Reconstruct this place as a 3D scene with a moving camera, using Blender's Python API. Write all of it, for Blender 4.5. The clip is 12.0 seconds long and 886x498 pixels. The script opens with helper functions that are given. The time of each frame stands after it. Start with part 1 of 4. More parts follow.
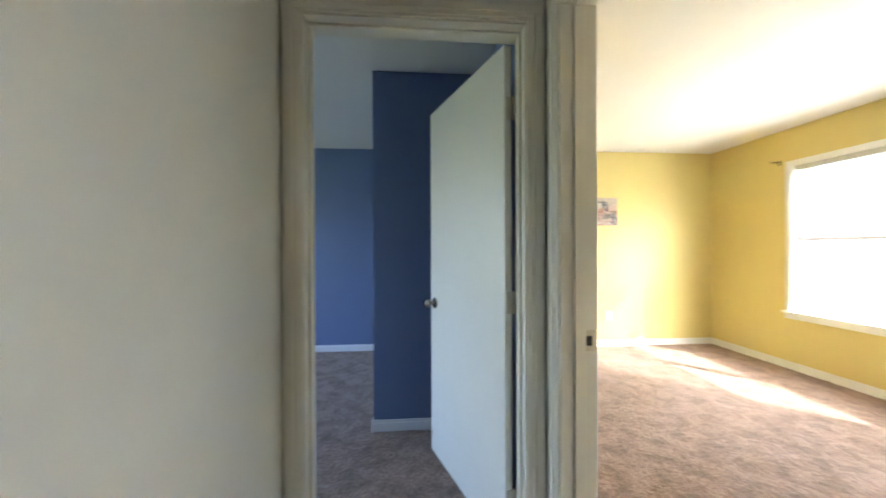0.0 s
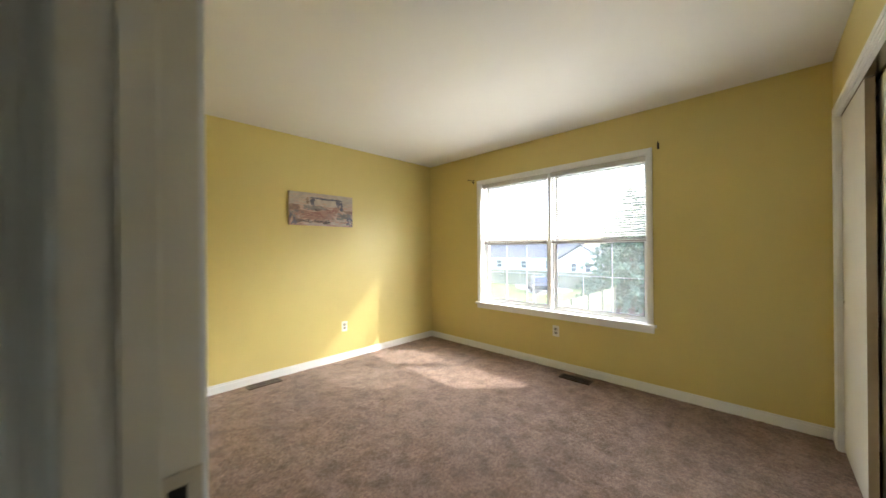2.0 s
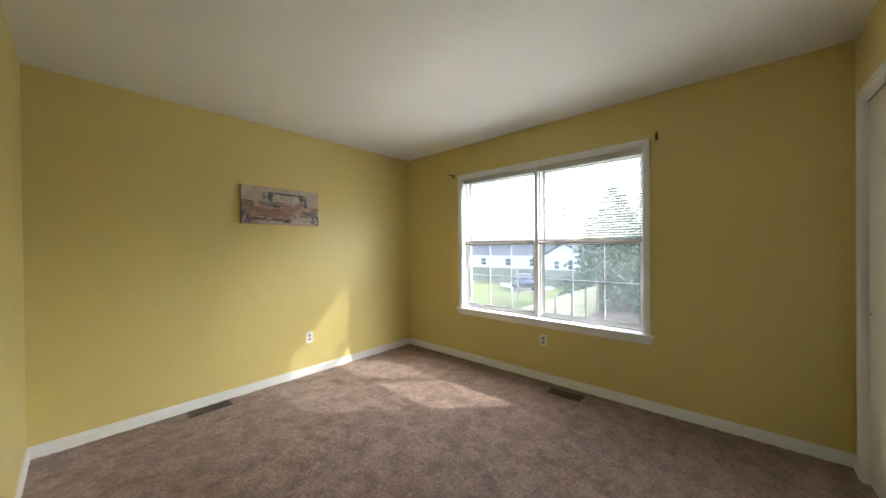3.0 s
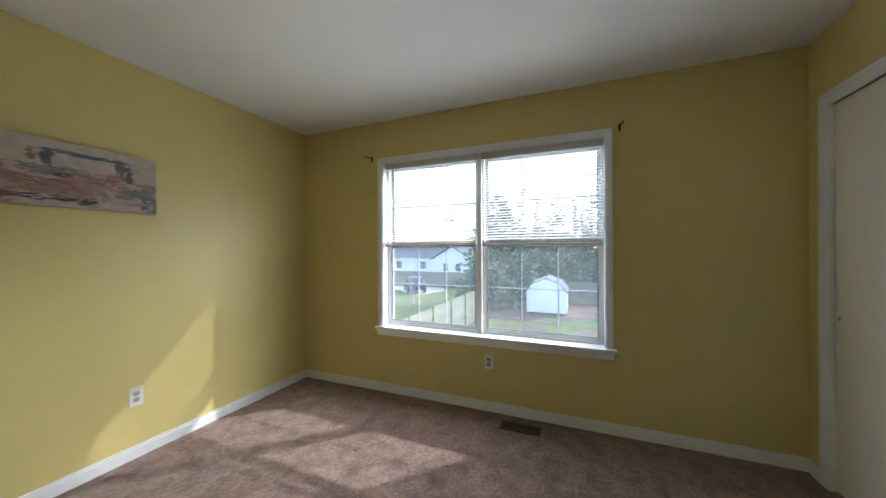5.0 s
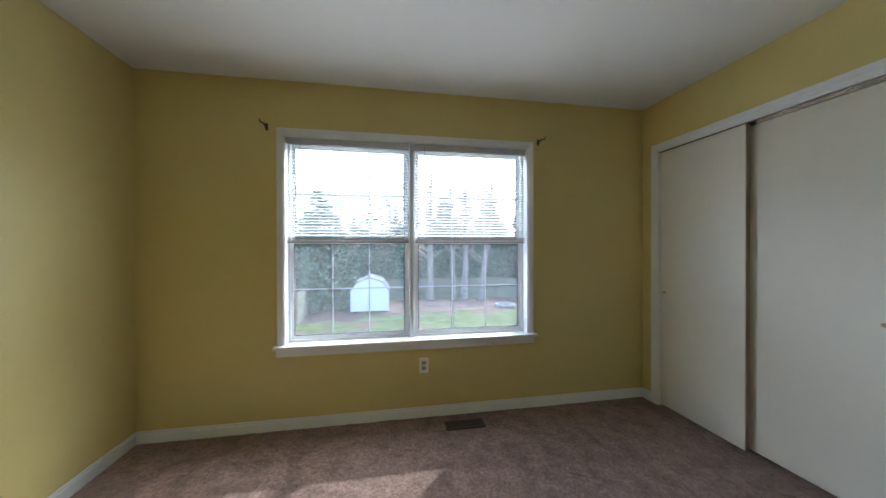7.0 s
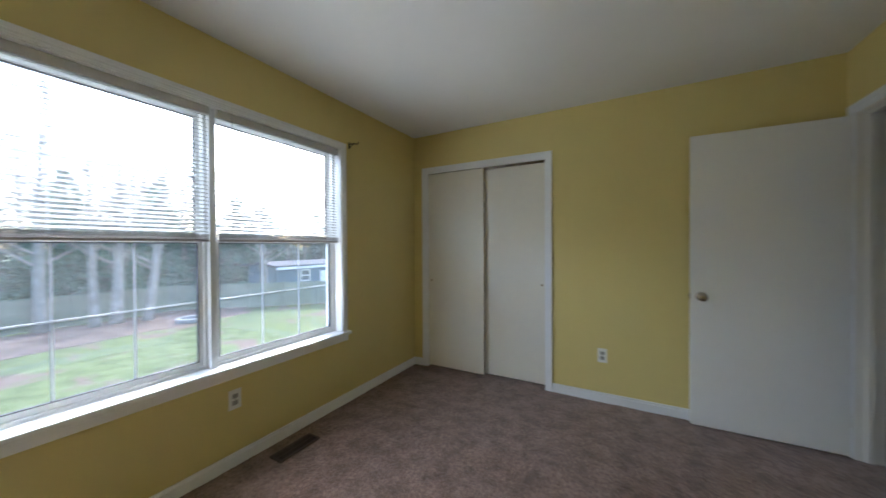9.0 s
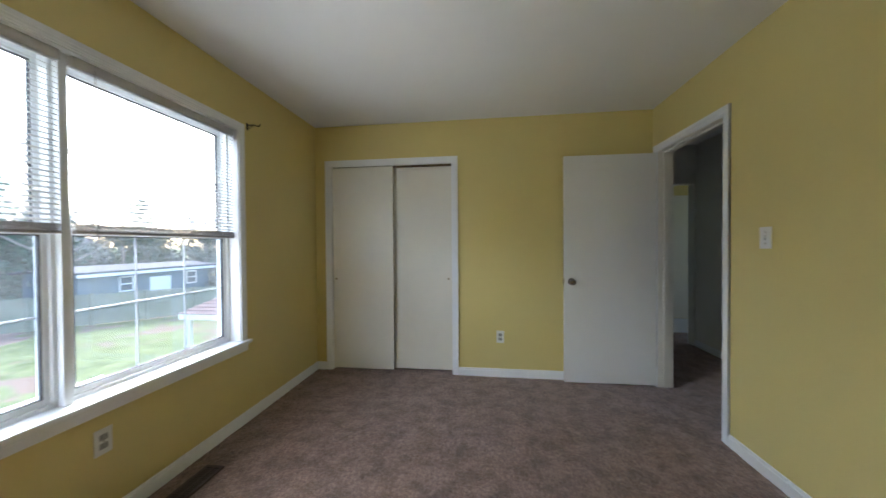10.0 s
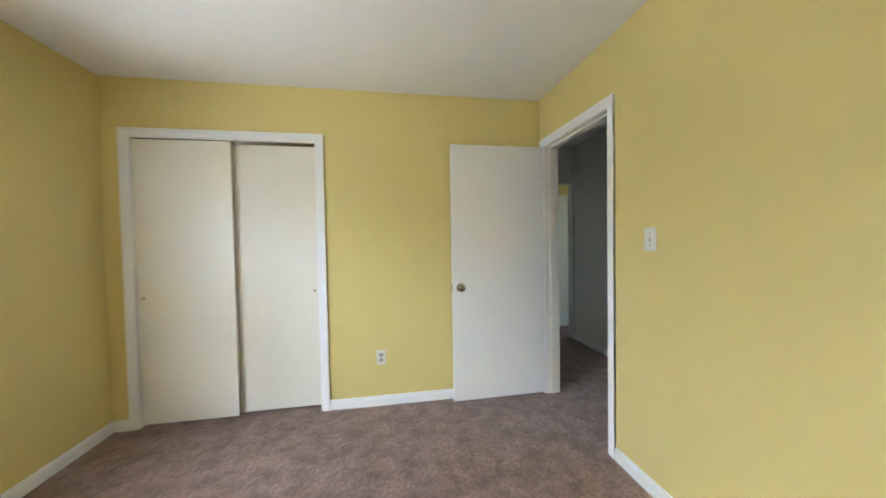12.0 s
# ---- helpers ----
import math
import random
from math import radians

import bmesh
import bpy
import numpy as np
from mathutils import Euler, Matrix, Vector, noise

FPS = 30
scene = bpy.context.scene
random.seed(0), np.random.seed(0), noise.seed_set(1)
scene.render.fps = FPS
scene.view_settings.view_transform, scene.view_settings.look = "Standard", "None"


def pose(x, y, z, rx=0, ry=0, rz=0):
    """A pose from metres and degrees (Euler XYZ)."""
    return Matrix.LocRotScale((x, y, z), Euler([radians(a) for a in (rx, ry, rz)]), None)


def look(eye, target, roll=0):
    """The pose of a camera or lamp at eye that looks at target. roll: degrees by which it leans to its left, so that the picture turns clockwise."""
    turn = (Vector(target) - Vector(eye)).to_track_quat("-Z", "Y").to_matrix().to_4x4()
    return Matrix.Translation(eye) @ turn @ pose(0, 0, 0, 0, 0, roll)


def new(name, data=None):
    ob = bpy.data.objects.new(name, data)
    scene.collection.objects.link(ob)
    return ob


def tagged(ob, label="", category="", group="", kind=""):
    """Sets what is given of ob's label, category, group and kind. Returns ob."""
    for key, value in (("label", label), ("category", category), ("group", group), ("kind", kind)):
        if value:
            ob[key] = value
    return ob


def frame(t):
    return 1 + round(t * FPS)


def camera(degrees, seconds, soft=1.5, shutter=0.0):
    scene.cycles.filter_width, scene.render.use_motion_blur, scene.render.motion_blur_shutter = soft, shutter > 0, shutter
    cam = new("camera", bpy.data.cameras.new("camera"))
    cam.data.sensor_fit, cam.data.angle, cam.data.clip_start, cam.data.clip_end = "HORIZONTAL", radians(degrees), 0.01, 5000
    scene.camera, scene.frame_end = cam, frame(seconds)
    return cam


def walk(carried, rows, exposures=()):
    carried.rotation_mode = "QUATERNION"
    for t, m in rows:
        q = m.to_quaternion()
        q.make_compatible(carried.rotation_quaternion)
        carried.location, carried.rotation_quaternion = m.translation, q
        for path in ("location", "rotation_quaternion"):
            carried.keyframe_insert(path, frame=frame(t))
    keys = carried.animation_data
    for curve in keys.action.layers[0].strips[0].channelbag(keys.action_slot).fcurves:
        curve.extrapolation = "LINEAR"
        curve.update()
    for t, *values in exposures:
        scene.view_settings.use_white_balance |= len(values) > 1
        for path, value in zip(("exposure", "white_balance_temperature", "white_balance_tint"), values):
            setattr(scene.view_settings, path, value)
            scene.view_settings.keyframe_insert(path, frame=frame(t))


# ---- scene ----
cam = camera(107.3, 12.0, shutter=0.5)
PATH = [
    (0, (0.547, 0.621, 1.241), (0.692, 2.616, 1.234), -0.2),
    (0.5, (0.604, 0.751, 1.234), (1.17, 2.67, 1.231), -0.2),
    (1, (0.741, 0.915, 1.235), (1.721, 2.659, 1.223), -0.2),
    (1.5, (0.890, 1.009, 1.245), (2.156, 2.557, 1.238), -0.5),
    (2, (1.045, 1.120, 1.250), (2.472, 2.521, 1.252), -0.5),
    (2.5, (1.175, 1.258, 1.276), (2.668, 2.589, 1.264), -0.6),
    (3, (1.351, 1.308, 1.288), (2.842, 2.641, 1.275), -0.6),
    (5, (1.779, 2.017, 1.286), (3.627, 2.781, 1.284), -0.3),
    (5.5, (1.752, 2.211, 1.279), (3.692, 2.696, 1.275), -0.2),
    (6, (1.779, 2.453, 1.274), (3.766, 2.679, 1.273), -0.1),
    (6.5, (1.807, 2.71, 1.284), (3.806, 2.667, 1.271), -0.2),
    (8.4, (2.163, 3.56, 1.216), (3.616, 2.186, 1.229), -0.2),
    (9, (2.311, 3.736, 1.276), (3.285, 1.99, 1.257), -0.3),
    (9.5, (2.449, 3.851, 1.274), (3.039, 1.94, 1.262), -0.5),
    (10, (2.615, 3.911, 1.248), (2.867, 1.927, 1.224), -0.4),
    (10.5, (2.672, 3.913, 1.199), (2.699, 1.913, 1.179), -0.5),
    (11, (2.612, 3.825, 1.222), (2.527, 1.828, 1.189), -0.6),
    (11.5, (2.512, 3.653, 1.241), (2.33, 1.661, 1.2), -0.7),
    (12, (2.408, 3.381, 1.287), (2.069, 1.41, 1.234), -1.0),
]
EXPOSURES = [(0.0, 4.68, 6450, 10), (0.8, 4.10, 6500, 10), (1.5, 3.65, 6500, 10), (2.5, 3.07, 6350, 9), (3.2, 2.76, 6100, 9), (5.0, 2.34, 5600, 9),
             (6.5, 2.38, 5400, 9), (9.5, 2.46, 5480, 10), (10.5, 3.03, 5680, 10), (11.2, 3.44, 5700, 10), (12.0, 3.80, 5700, 10)]
walk(cam, [(t, look(eye, target, roll)) for t, eye, target, roll in PATH], EXPOSURES)
SKY, SUN, TILT_SLAT = 0.15, 0.64, 27.0
SKY_W, GROUND_W, BLUE_W, BACK_W = 62.0, 10.5, 0.23, 0.24

# ---- camera and walk are above; world, sun, exposure ----
SUN_DIR = Vector((-1.0, 1.0, -1.05)).normalized()
world = bpy.data.worlds.new("world")
scene.world = world
world.use_nodes = True
wn = world.node_tree
sky = wn.nodes.new("ShaderNodeTexSky")
sky.sky_type = "NISHITA"
sky.sun_disc = False
sky.sun_elevation = math.asin(-SUN_DIR.z)
sky.sun_rotation = math.atan2(-SUN_DIR.x, -SUN_DIR.y)
sky.air_density, sky.dust_density, sky.ozone_density = 1.0, 3.0, 1.0
wn.nodes["Background"].inputs["Strength"].default_value = SKY
wn.links.new(sky.outputs["Color"], wn.nodes["Background"].inputs["Color"])
sun_data = bpy.data.lights.new("sun", "SUN")
sun_data.energy, sun_data.angle, sun_data.color = SUN, radians(0.55), (1.0, 0.95, 0.87)
sun = new("sun", sun_data)
sun.matrix_world = look((0, 0, 30), Vector((0, 0, 30)) + SUN_DIR)


def window_lamp(name, eye, target, width, height, watts, colour=(0.90, 0.95, 1.0), spread=180.0):
    """Stands in for the daylight that comes in at a window."""
    d = bpy.data.lights.new(name, "AREA")
    d.shape, d.size, d.size_y, d.energy, d.color = "RECTANGLE", width, height, watts, colour
    d.spread = radians(spread)
    ob = new(name, d)
    ob.matrix_world = look(eye, target)
    return ob


window_lamp("window_sky_light", (10.2, -2.7, 4.8), (4.0, 2.74, 1.2), 10.0, 2.8, SKY_W, spread=110.0)
window_lamp("window_sky_light", (10.2, 8.2, 4.8), (4.0, 2.74, 1.2), 10.0, 2.8, SKY_W * 0.78, spread=110.0)
window_lamp("window_ground_light", (5.25, 2.74, -0.25), (3.0, 2.74, 2.0), 2.2, 1.3, GROUND_W, (1.0, 0.98, 0.93))
# Two lamps added in assumed, unseen openings to brighten the blue and back rooms.
window_lamp("blue_room_added_light", (-2.98, 3.2, 1.33), (0, 3.2, 1.33), 1.7, 1.4, BLUE_W)
window_lamp("back_room_added_light", (-1.56, -0.78, 1.3), (0, -0.78, 1.3), 0.42, 1.35, BACK_W)


# ---- materials ----
def material(name, colour, rough=0.6, vary=0.06, big=1.2, fine=60.0, bump=0.0, bump_scale=200.0, metal=0.0, spec=0.5,
             tint=None, coat=0.0):
    """A surface with a slow drift of tone, a fine grain and a small relief."""
    m = bpy.data.materials.new(name)
    m.use_nodes = True
    nt = m.node_tree
    b = nt.nodes["Principled BSDF"]
    geo = nt.nodes.new("ShaderNodeTexCoord")
    n1 = nt.nodes.new("ShaderNodeTexNoise")
    n1.inputs["Scale"].default_value, n1.inputs["Detail"].default_value = big, 4.0
    n2 = nt.nodes.new("ShaderNodeTexNoise")
    n2.inputs["Scale"].default_value, n2.inputs["Detail"].default_value = fine, 3.0
    nt.links.new(geo.outputs["Object"], n1.inputs["Vector"])
    nt.links.new(geo.outputs["Object"], n2.inputs["Vector"])
    dark = [c * (1 - 1.6 * vary) for c in colour]
    light = [min(1.0, c * (1 + 1.6 * vary)) for c in colour]
    if tint:
        light = list(tint)
    mix = nt.nodes.new("ShaderNodeMix")
    mix.data_type = "RGBA"
    mix.inputs[6].default_value, mix.inputs[7].default_value = (*dark, 1), (*light, 1)
    add = nt.nodes.new("ShaderNodeMath")
    add.operation = "MULTIPLY_ADD"
    add.inputs[1].default_value, add.use_clamp = 0.4, True
    half = nt.nodes.new("ShaderNodeMath")
    half.operation = "MULTIPLY_ADD"
    half.inputs[1].default_value, half.inputs[2].default_value = 1.4, -0.4
    nt.links.new(n1.outputs["Fac"], half.inputs[0])
    nt.links.new(n2.outputs["Fac"], add.inputs[0])
    nt.links.new(half.outputs[0], add.inputs[2])
    nt.links.new(add.outputs[0], mix.inputs[0])
    nt.links.new(mix.outputs[2], b.inputs["Base Color"])
    b.inputs["Roughness"].default_value, b.inputs["Metallic"].default_value = rough, metal
    b.inputs["Specular IOR Level"].default_value = spec
    b.inputs["Coat Weight"].default_value = coat
    if bump:
        n3 = nt.nodes.new("ShaderNodeTexNoise")
        n3.inputs["Scale"].default_value, n3.inputs["Detail"].default_value = bump_scale, 2.0
        nt.links.new(geo.outputs["Object"], n3.inputs["Vector"])
        bn = nt.nodes.new("ShaderNodeBump")
        bn.inputs["Strength"].default_value, bn.inputs["Distance"].default_value = bump, 0.002
        nt.links.new(n3.outputs["Fac"], bn.inputs["Height"])
        nt.links.new(bn.outputs["Normal"], b.inputs["Normal"])
    return m


YELLOW = material("yellow_wall_paint", (0.70, 0.587, 0.23), 0.42, 0.025, 0.9, 9.0, 0.22, 260.0, spec=0.5)
WHITE_WALL = material("white_wall_paint", (0.74, 0.72, 0.66), 0.45, 0.03, 1.1, 9.0, 0.2, 260.0)
BLUE = material("blue_wall_paint", (0.145, 0.205, 0.37), 0.5, 0.03, 1.0, 9.0, 0.2, 260.0)
CEILING = material("ceiling_paint", (0.80, 0.79, 0.77), 0.7, 0.02, 0.8, 12.0, 0.3, 180.0)
TRIM = material("white_trim_paint", (0.85, 0.86, 0.87), 0.32, 0.025, 2.0, 25.0, 0.08, 90.0)
CREAM_TRIM = material("cream_trim_paint", (0.78, 0.75, 0.67), 0.34, 0.035, 2.0, 25.0, 0.1, 90.0)
DOOR = material("door_paint", (0.82, 0.81, 0.77), 0.38, 0.02, 1.5, 18.0, 0.1, 140.0)
CLOSET = material("closet_door_paint", (0.79, 0.76, 0.67), 0.45, 0.03, 1.6, 14.0, 0.12, 140.0)
CLOSET_EDGE = material("closet_door_edge", (0.34, 0.26, 0.16), 0.6, 0.1, 5.0, 60.0)
VINYL = material("white_vinyl", (0.80, 0.82, 0.83), 0.35, 0.015, 2.0, 30.0)
GRILLE = material("grey_grille", (0.50, 0.51, 0.53), 0.4, 0.03)
GASKET = material("dark_gasket", (0.06, 0.06, 0.065), 0.6, 0.1)
BLIND = material("blind_white", (0.78, 0.78, 0.76), 0.4, 0.02, 2.0, 30.0)
bt = BLIND.node_tree
thin = bt.nodes.new("ShaderNodeBsdfTranslucent")
thin.inputs["Color"].default_value = (0.78, 0.78, 0.75, 1)
both = bt.nodes.new("ShaderNodeMixShader")
both.inputs[0].default_value = 0.07
bt.links.new(bt.nodes["Principled BSDF"].outputs[0], both.inputs[1])
bt.links.new(thin.outputs[0], both.inputs[2])
bt.links.new(both.outputs[0], bt.nodes["Material Output"].inputs["Surface"])
RAIL_AND_STACK_SHADE = material("blind_rail_and_stack_shade", (0.36, 0.33, 0.31), 0.45, 0.05, 4.0, 50.0)
HEADRAIL = material("blind_headrail", (0.58, 0.57, 0.56), 0.4, 0.03, 4.0, 50.0)
NICKEL = material("satin_nickel", (0.34, 0.30, 0.255), 0.22, 0.08, 12.0, 120.0, metal=1.0)
HINGE = material("painted_hinge", (0.60, 0.56, 0.48), 0.4, 0.08, 20.0, 90.0)
BRASS = material("worn_brass", (0.42, 0.34, 0.22), 0.32, 0.12, 18.0, 140.0, metal=1.0)
STRIKE = material("worn_strike_metal", (0.60, 0.54, 0.44), 0.38, 0.1, 18.0, 140.0, metal=0.7)
BRONZE = material("dark_iron", (0.035, 0.028, 0.024), 0.45, 0.15, 30.0, 150.0, metal=0.7)
PLATE = material("plate_plastic", (0.80, 0.79, 0.75), 0.3, 0.01)
SOCKET = material("socket_grey", (0.36, 0.35, 0.33), 0.4, 0.05)
SLOT = material("slot_dark", (0.02, 0.02, 0.02), 0.7, 0.1)
VENT = material("vent_brown", (0.085, 0.058, 0.042), 0.42, 0.1, 15.0, 90.0, metal=0.3)
VENT_SHADE = material("vent_shade_black", (0.008, 0.007, 0.006), 0.8, 0.1)
BARK = material("grey_bark", (0.30, 0.27, 0.24), 0.9, 0.3, 3.0, 22.0, 0.8, 40.0)
DARK_BARK = material("dark_bark", (0.11, 0.085, 0.065), 0.9, 0.3, 3.0, 22.0, 0.8, 40.0)
NEEDLE = material("needles", (0.08, 0.15, 0.10), 0.7, 0.35, 1.3, 6.0, tint=(0.18, 0.29, 0.19))
WOOD_LEAF = material("wood_leaves", (0.09, 0.11, 0.08), 0.7, 0.35, 0.6, 4.0, tint=(0.20, 0.22, 0.16))
TWIG = material("twigs", (0.16, 0.13, 0.11), 0.9, 0.2, 2.0, 9.0)
FENCE = material("fence_boards", (0.24, 0.25, 0.19), 0.8, 0.18, 1.4, 14.0, 0.5, 40.0, spec=0.1)
SHED_WHITE = material("shed_paint", (0.86, 0.86, 0.85), 0.5, 0.03, 1.2, 12.0)
SHED_ROOF = material("shed_shingles", (0.26, 0.26, 0.27), 0.85, 0.15, 2.0, 12.0, spec=0.1)
BLUE_SIDING = material("blue_grey_siding", (0.15, 0.20, 0.235), 0.7, 0.06, 1.0, 9.0, spec=0.15)
RED_SHINGLE = material("red_shingles", (0.22, 0.145, 0.13), 0.85, 0.2, 2.0, 14.0, spec=0.1)
GREY_ROOF = material("grey_shingles", (0.11, 0.115, 0.13), 0.85, 0.12, 1.2, 9.0, spec=0.1)
HOUSE_SIDING = material("house_siding", (0.82, 0.82, 0.80), 0.6, 0.04, 0.6, 6.0)
BRICK = material("pinkish_brick", (0.38, 0.24, 0.20), 0.85, 0.15, 2.0, 9.0)
CAR_PAINT = material("dark_blue_car_paint", (0.03, 0.04, 0.07), 0.25, 0.05, coat=0.6)
TYRE = material("tyre_rubber", (0.03, 0.03, 0.03), 0.8, 0.1)
MULCH = material("leaf_mulch", (0.14, 0.095, 0.075), 0.95, 0.3, 0.9, 5.0, 0.8, 12.0, spec=0.05, tint=(0.30, 0.22, 0.18))
CONCRETE = material("driveway", (0.42, 0.41, 0.39), 0.85, 0.1, 0.3, 6.0)
STONE = material("grey_stone", (0.30, 0.29, 0.28), 0.85, 0.2, 3.0, 20.0)


def lawn_material():
    """Spring grass with straw-coloured and bare brown patches."""
    m = material("lawn", (0.085, 0.15, 0.04), 0.9, 0.3, 1.6, 9.0, 0.8, 25.0, spec=0.05, tint=(0.22, 0.25, 0.105))
    nt = m.node_tree
    b = nt.nodes["Principled BSDF"]
    grass = b.inputs["Base Color"].links[0].from_socket
    co = nt.nodes.new("ShaderNodeTexCoord")
    n = nt.nodes.new("ShaderNodeTexNoise")
    n.inputs["Scale"].default_value, n.inputs["Detail"].default_value, n.inputs["Distortion"].default_value = 0.55, 9.0, 0.8
    r = nt.nodes.new("ShaderNodeValToRGB")
    r.color_ramp.elements[0].position, r.color_ramp.elements[1].position = 0.54, 0.64
    mx = nt.nodes.new("ShaderNodeMix")
    mx.data_type = "RGBA"
    mx.inputs[7].default_value = (0.19, 0.14, 0.105, 1)
    nt.links.new(co.outputs["Object"], n.inputs["Vector"])
    nt.links.new(n.outputs["Fac"], r.inputs["Fac"])
    nt.links.new(r.outputs["Color"], mx.inputs[0])
    nt.links.new(grass, mx.inputs[6])
    nt.links.new(mx.outputs[2], b.inputs["Base Color"])
    return m


LAWN = lawn_material()


def carpet_material():
    """Cut-pile carpet: soft trodden patches, pile flecks and a rough nap."""
    m = bpy.data.materials.new("carpet_pile")
    m.use_nodes = True
    nt = m.node_tree
    b = nt.nodes["Principled BSDF"]
    co = nt.nodes.new("ShaderNodeTexCoord")

    def noise_node(scale, detail, distort=0.0):
        n = nt.nodes.new("ShaderNodeTexNoise")
        n.inputs["Scale"].default_value, n.inputs["Detail"].default_value = scale, detail
        n.inputs["Distortion"].default_value = distort
        nt.links.new(co.outputs["Object"], n.inputs["Vector"])
        return n

    def ramp(src, lo, hi, a, c):
        r = nt.nodes.new("ShaderNodeValToRGB")
        r.color_ramp.elements[0].position, r.color_ramp.elements[1].position = lo, hi
        r.color_ramp.elements[0].color, r.color_ramp.elements[1].color = (*a, 1), (*c, 1)
        nt.links.new(src.outputs["Fac"], r.inputs["Fac"])
        return r

    patches = ramp(noise_node(8.5, 7.0, 0.4), 0.34, 0.62, (0.69, 0.675, 0.66), (1.15, 1.145, 1.14))
    pile = ramp(noise_node(48.0, 5.0, 0.3), 0.30, 0.70, (0.195, 0.128, 0.100), (0.345, 0.240, 0.195))
    fleck = ramp(noise_node(170.0, 3.0, 0.2), 0.32, 0.68, (0.72, 0.71, 0.70), (1.28, 1.28, 1.28))
    mul = nt.nodes.new("ShaderNodeMix")
    mul.data_type, mul.blend_type = "RGBA", "MULTIPLY"
    mul.inputs[0].default_value = 1.0
    nt.links.new(pile.outputs["Color"], mul.inputs[6])
    nt.links.new(patches.outputs["Color"], mul.inputs[7])
    mul2 = nt.nodes.new("ShaderNodeMix")
    mul2.data_type, mul2.blend_type = "RGBA", "MULTIPLY"
    mul2.inputs[0].default_value = 1.0
    nt.links.new(mul.outputs[2], mul2.inputs[6])
    nt.links.new(fleck.outputs["Color"], mul2.inputs[7])
    nt.links.new(mul2.outputs[2], b.inputs["Base Color"])
    b.inputs["Roughness"].default_value = 0.95
    b.inputs["Specular IOR Level"].default_value = 0.1
    b.inputs["Sheen Weight"].default_value = 0.25
    b.inputs["Sheen Roughness"].default_value = 0.5
    bn = nt.nodes.new("ShaderNodeBump")
    bn.inputs["Strength"].default_value, bn.inputs["Distance"].default_value = 0.9, 0.006
    nt.links.new(noise_node(110.0, 4.0).outputs["Fac"], bn.inputs["Height"])
    nt.links.new(bn.outputs["Normal"], b.inputs["Normal"])
    return m


CARPET = carpet_material()


def glass_material():
    m = bpy.data.materials.new("window_glass")
    m.use_nodes = True
    b = m.node_tree.nodes["Principled BSDF"]
    b.inputs["Base Color"].default_value = (0.97, 0.985, 0.98, 1)
    b.inputs["Roughness"].default_value = 0.0
    b.inputs["IOR"].default_value = 1.45
    b.inputs["Transmission Weight"].default_value = 1.0
    nt = m.node_tree
    # Faint translucent veil mixed into the pane, imitating glare over the view.
    veil = nt.nodes.new("ShaderNodeBsdfTranslucent")
    veil.inputs["Color"].default_value = (0.86, 0.9, 0.92, 1)
    veil_noise = nt.nodes.new("ShaderNodeTexNoise")
    veil_noise.inputs["Scale"].default_value, veil_noise.inputs["Detail"].default_value = 5.0, 5.0
    amount = nt.nodes.new("ShaderNodeMath")
    amount.operation = "MULTIPLY"
    amount.inputs[1].default_value = 0.034
    veil_mix = nt.nodes.new("ShaderNodeMixShader")
    nt.links.new(veil_noise.outputs["Fac"], amount.inputs[0])
    nt.links.new(amount.outputs[0], veil_mix.inputs[0])
    nt.links.new(b.outputs[0], veil_mix.inputs[1])
    nt.links.new(veil.outputs[0], veil_mix.inputs[2])
    nt.links.new(veil_mix.outputs[0], nt.nodes["Material Output"].inputs["Surface"])
    return m


GLASS = glass_material()


# ---- builders ----
def box(bm, x0, y0, z0, x1, y1, z1, bevel=0.0, turn=None):
    """A box between two corners; bevel rounds its edges."""
    made = bmesh.ops.create_cube(bm, size=1.0)["verts"]
    size = (abs(x1 - x0), abs(y1 - y0), abs(z1 - z0))
    mid = Vector(((x0 + x1) / 2, (y0 + y1) / 2, (z0 + z1) / 2))
    bmesh.ops.scale(bm, vec=size, verts=made)
    if bevel:
        edges = list({e for v in made for e in v.link_edges})
        res = bmesh.ops.bevel(bm, geom=edges, offset=bevel, segments=2, affect="EDGES", profile=0.6)
        made = list({v for f in res["faces"] for v in f.verts} | {v for v in made if v.is_valid})
    if turn:
        bmesh.ops.transform(bm, matrix=turn, verts=made)
    bmesh.ops.translate(bm, vec=mid, verts=made)
    return made


def lathe(bm, profile, m, n=20):
    """Turns (radius, height) pairs round the z axis and lays the result at m."""
    rings = []
    for r, h in profile:
        rings.append([bm.verts.new(m @ Vector((r * math.cos(2 * math.pi * i / n), r * math.sin(2 * math.pi * i / n), h))) for i in range(n)])
    for a, c in zip(rings, rings[1:]):
        for i in range(n):
            bm.faces.new((a[i], a[(i + 1) % n], c[(i + 1) % n], c[i]))
    bm.faces.new(list(reversed(rings[0])))
    bm.faces.new(rings[-1])


def tube(bm, points, radii, n=8):
    """A tapered limb along points."""
    rings = []
    for k, p in enumerate(points):
        p = Vector(p)
        a, c = Vector(points[max(0, k - 1)]), Vector(points[min(len(points) - 1, k + 1)])
        q = (c - a).to_track_quat("Z", "X")
        rings.append([bm.verts.new(p + q @ Vector((radii[k] * math.cos(2 * math.pi * i / n), radii[k] * math.sin(2 * math.pi * i / n), 0))) for i in range(n)])
    for a, c in zip(rings, rings[1:]):
        for i in range(n):
            bm.faces.new((a[i], a[(i + 1) % n], c[(i + 1) % n], c[i]))
    bm.faces.new(list(reversed(rings[0])))
    bm.faces.new(rings[-1])


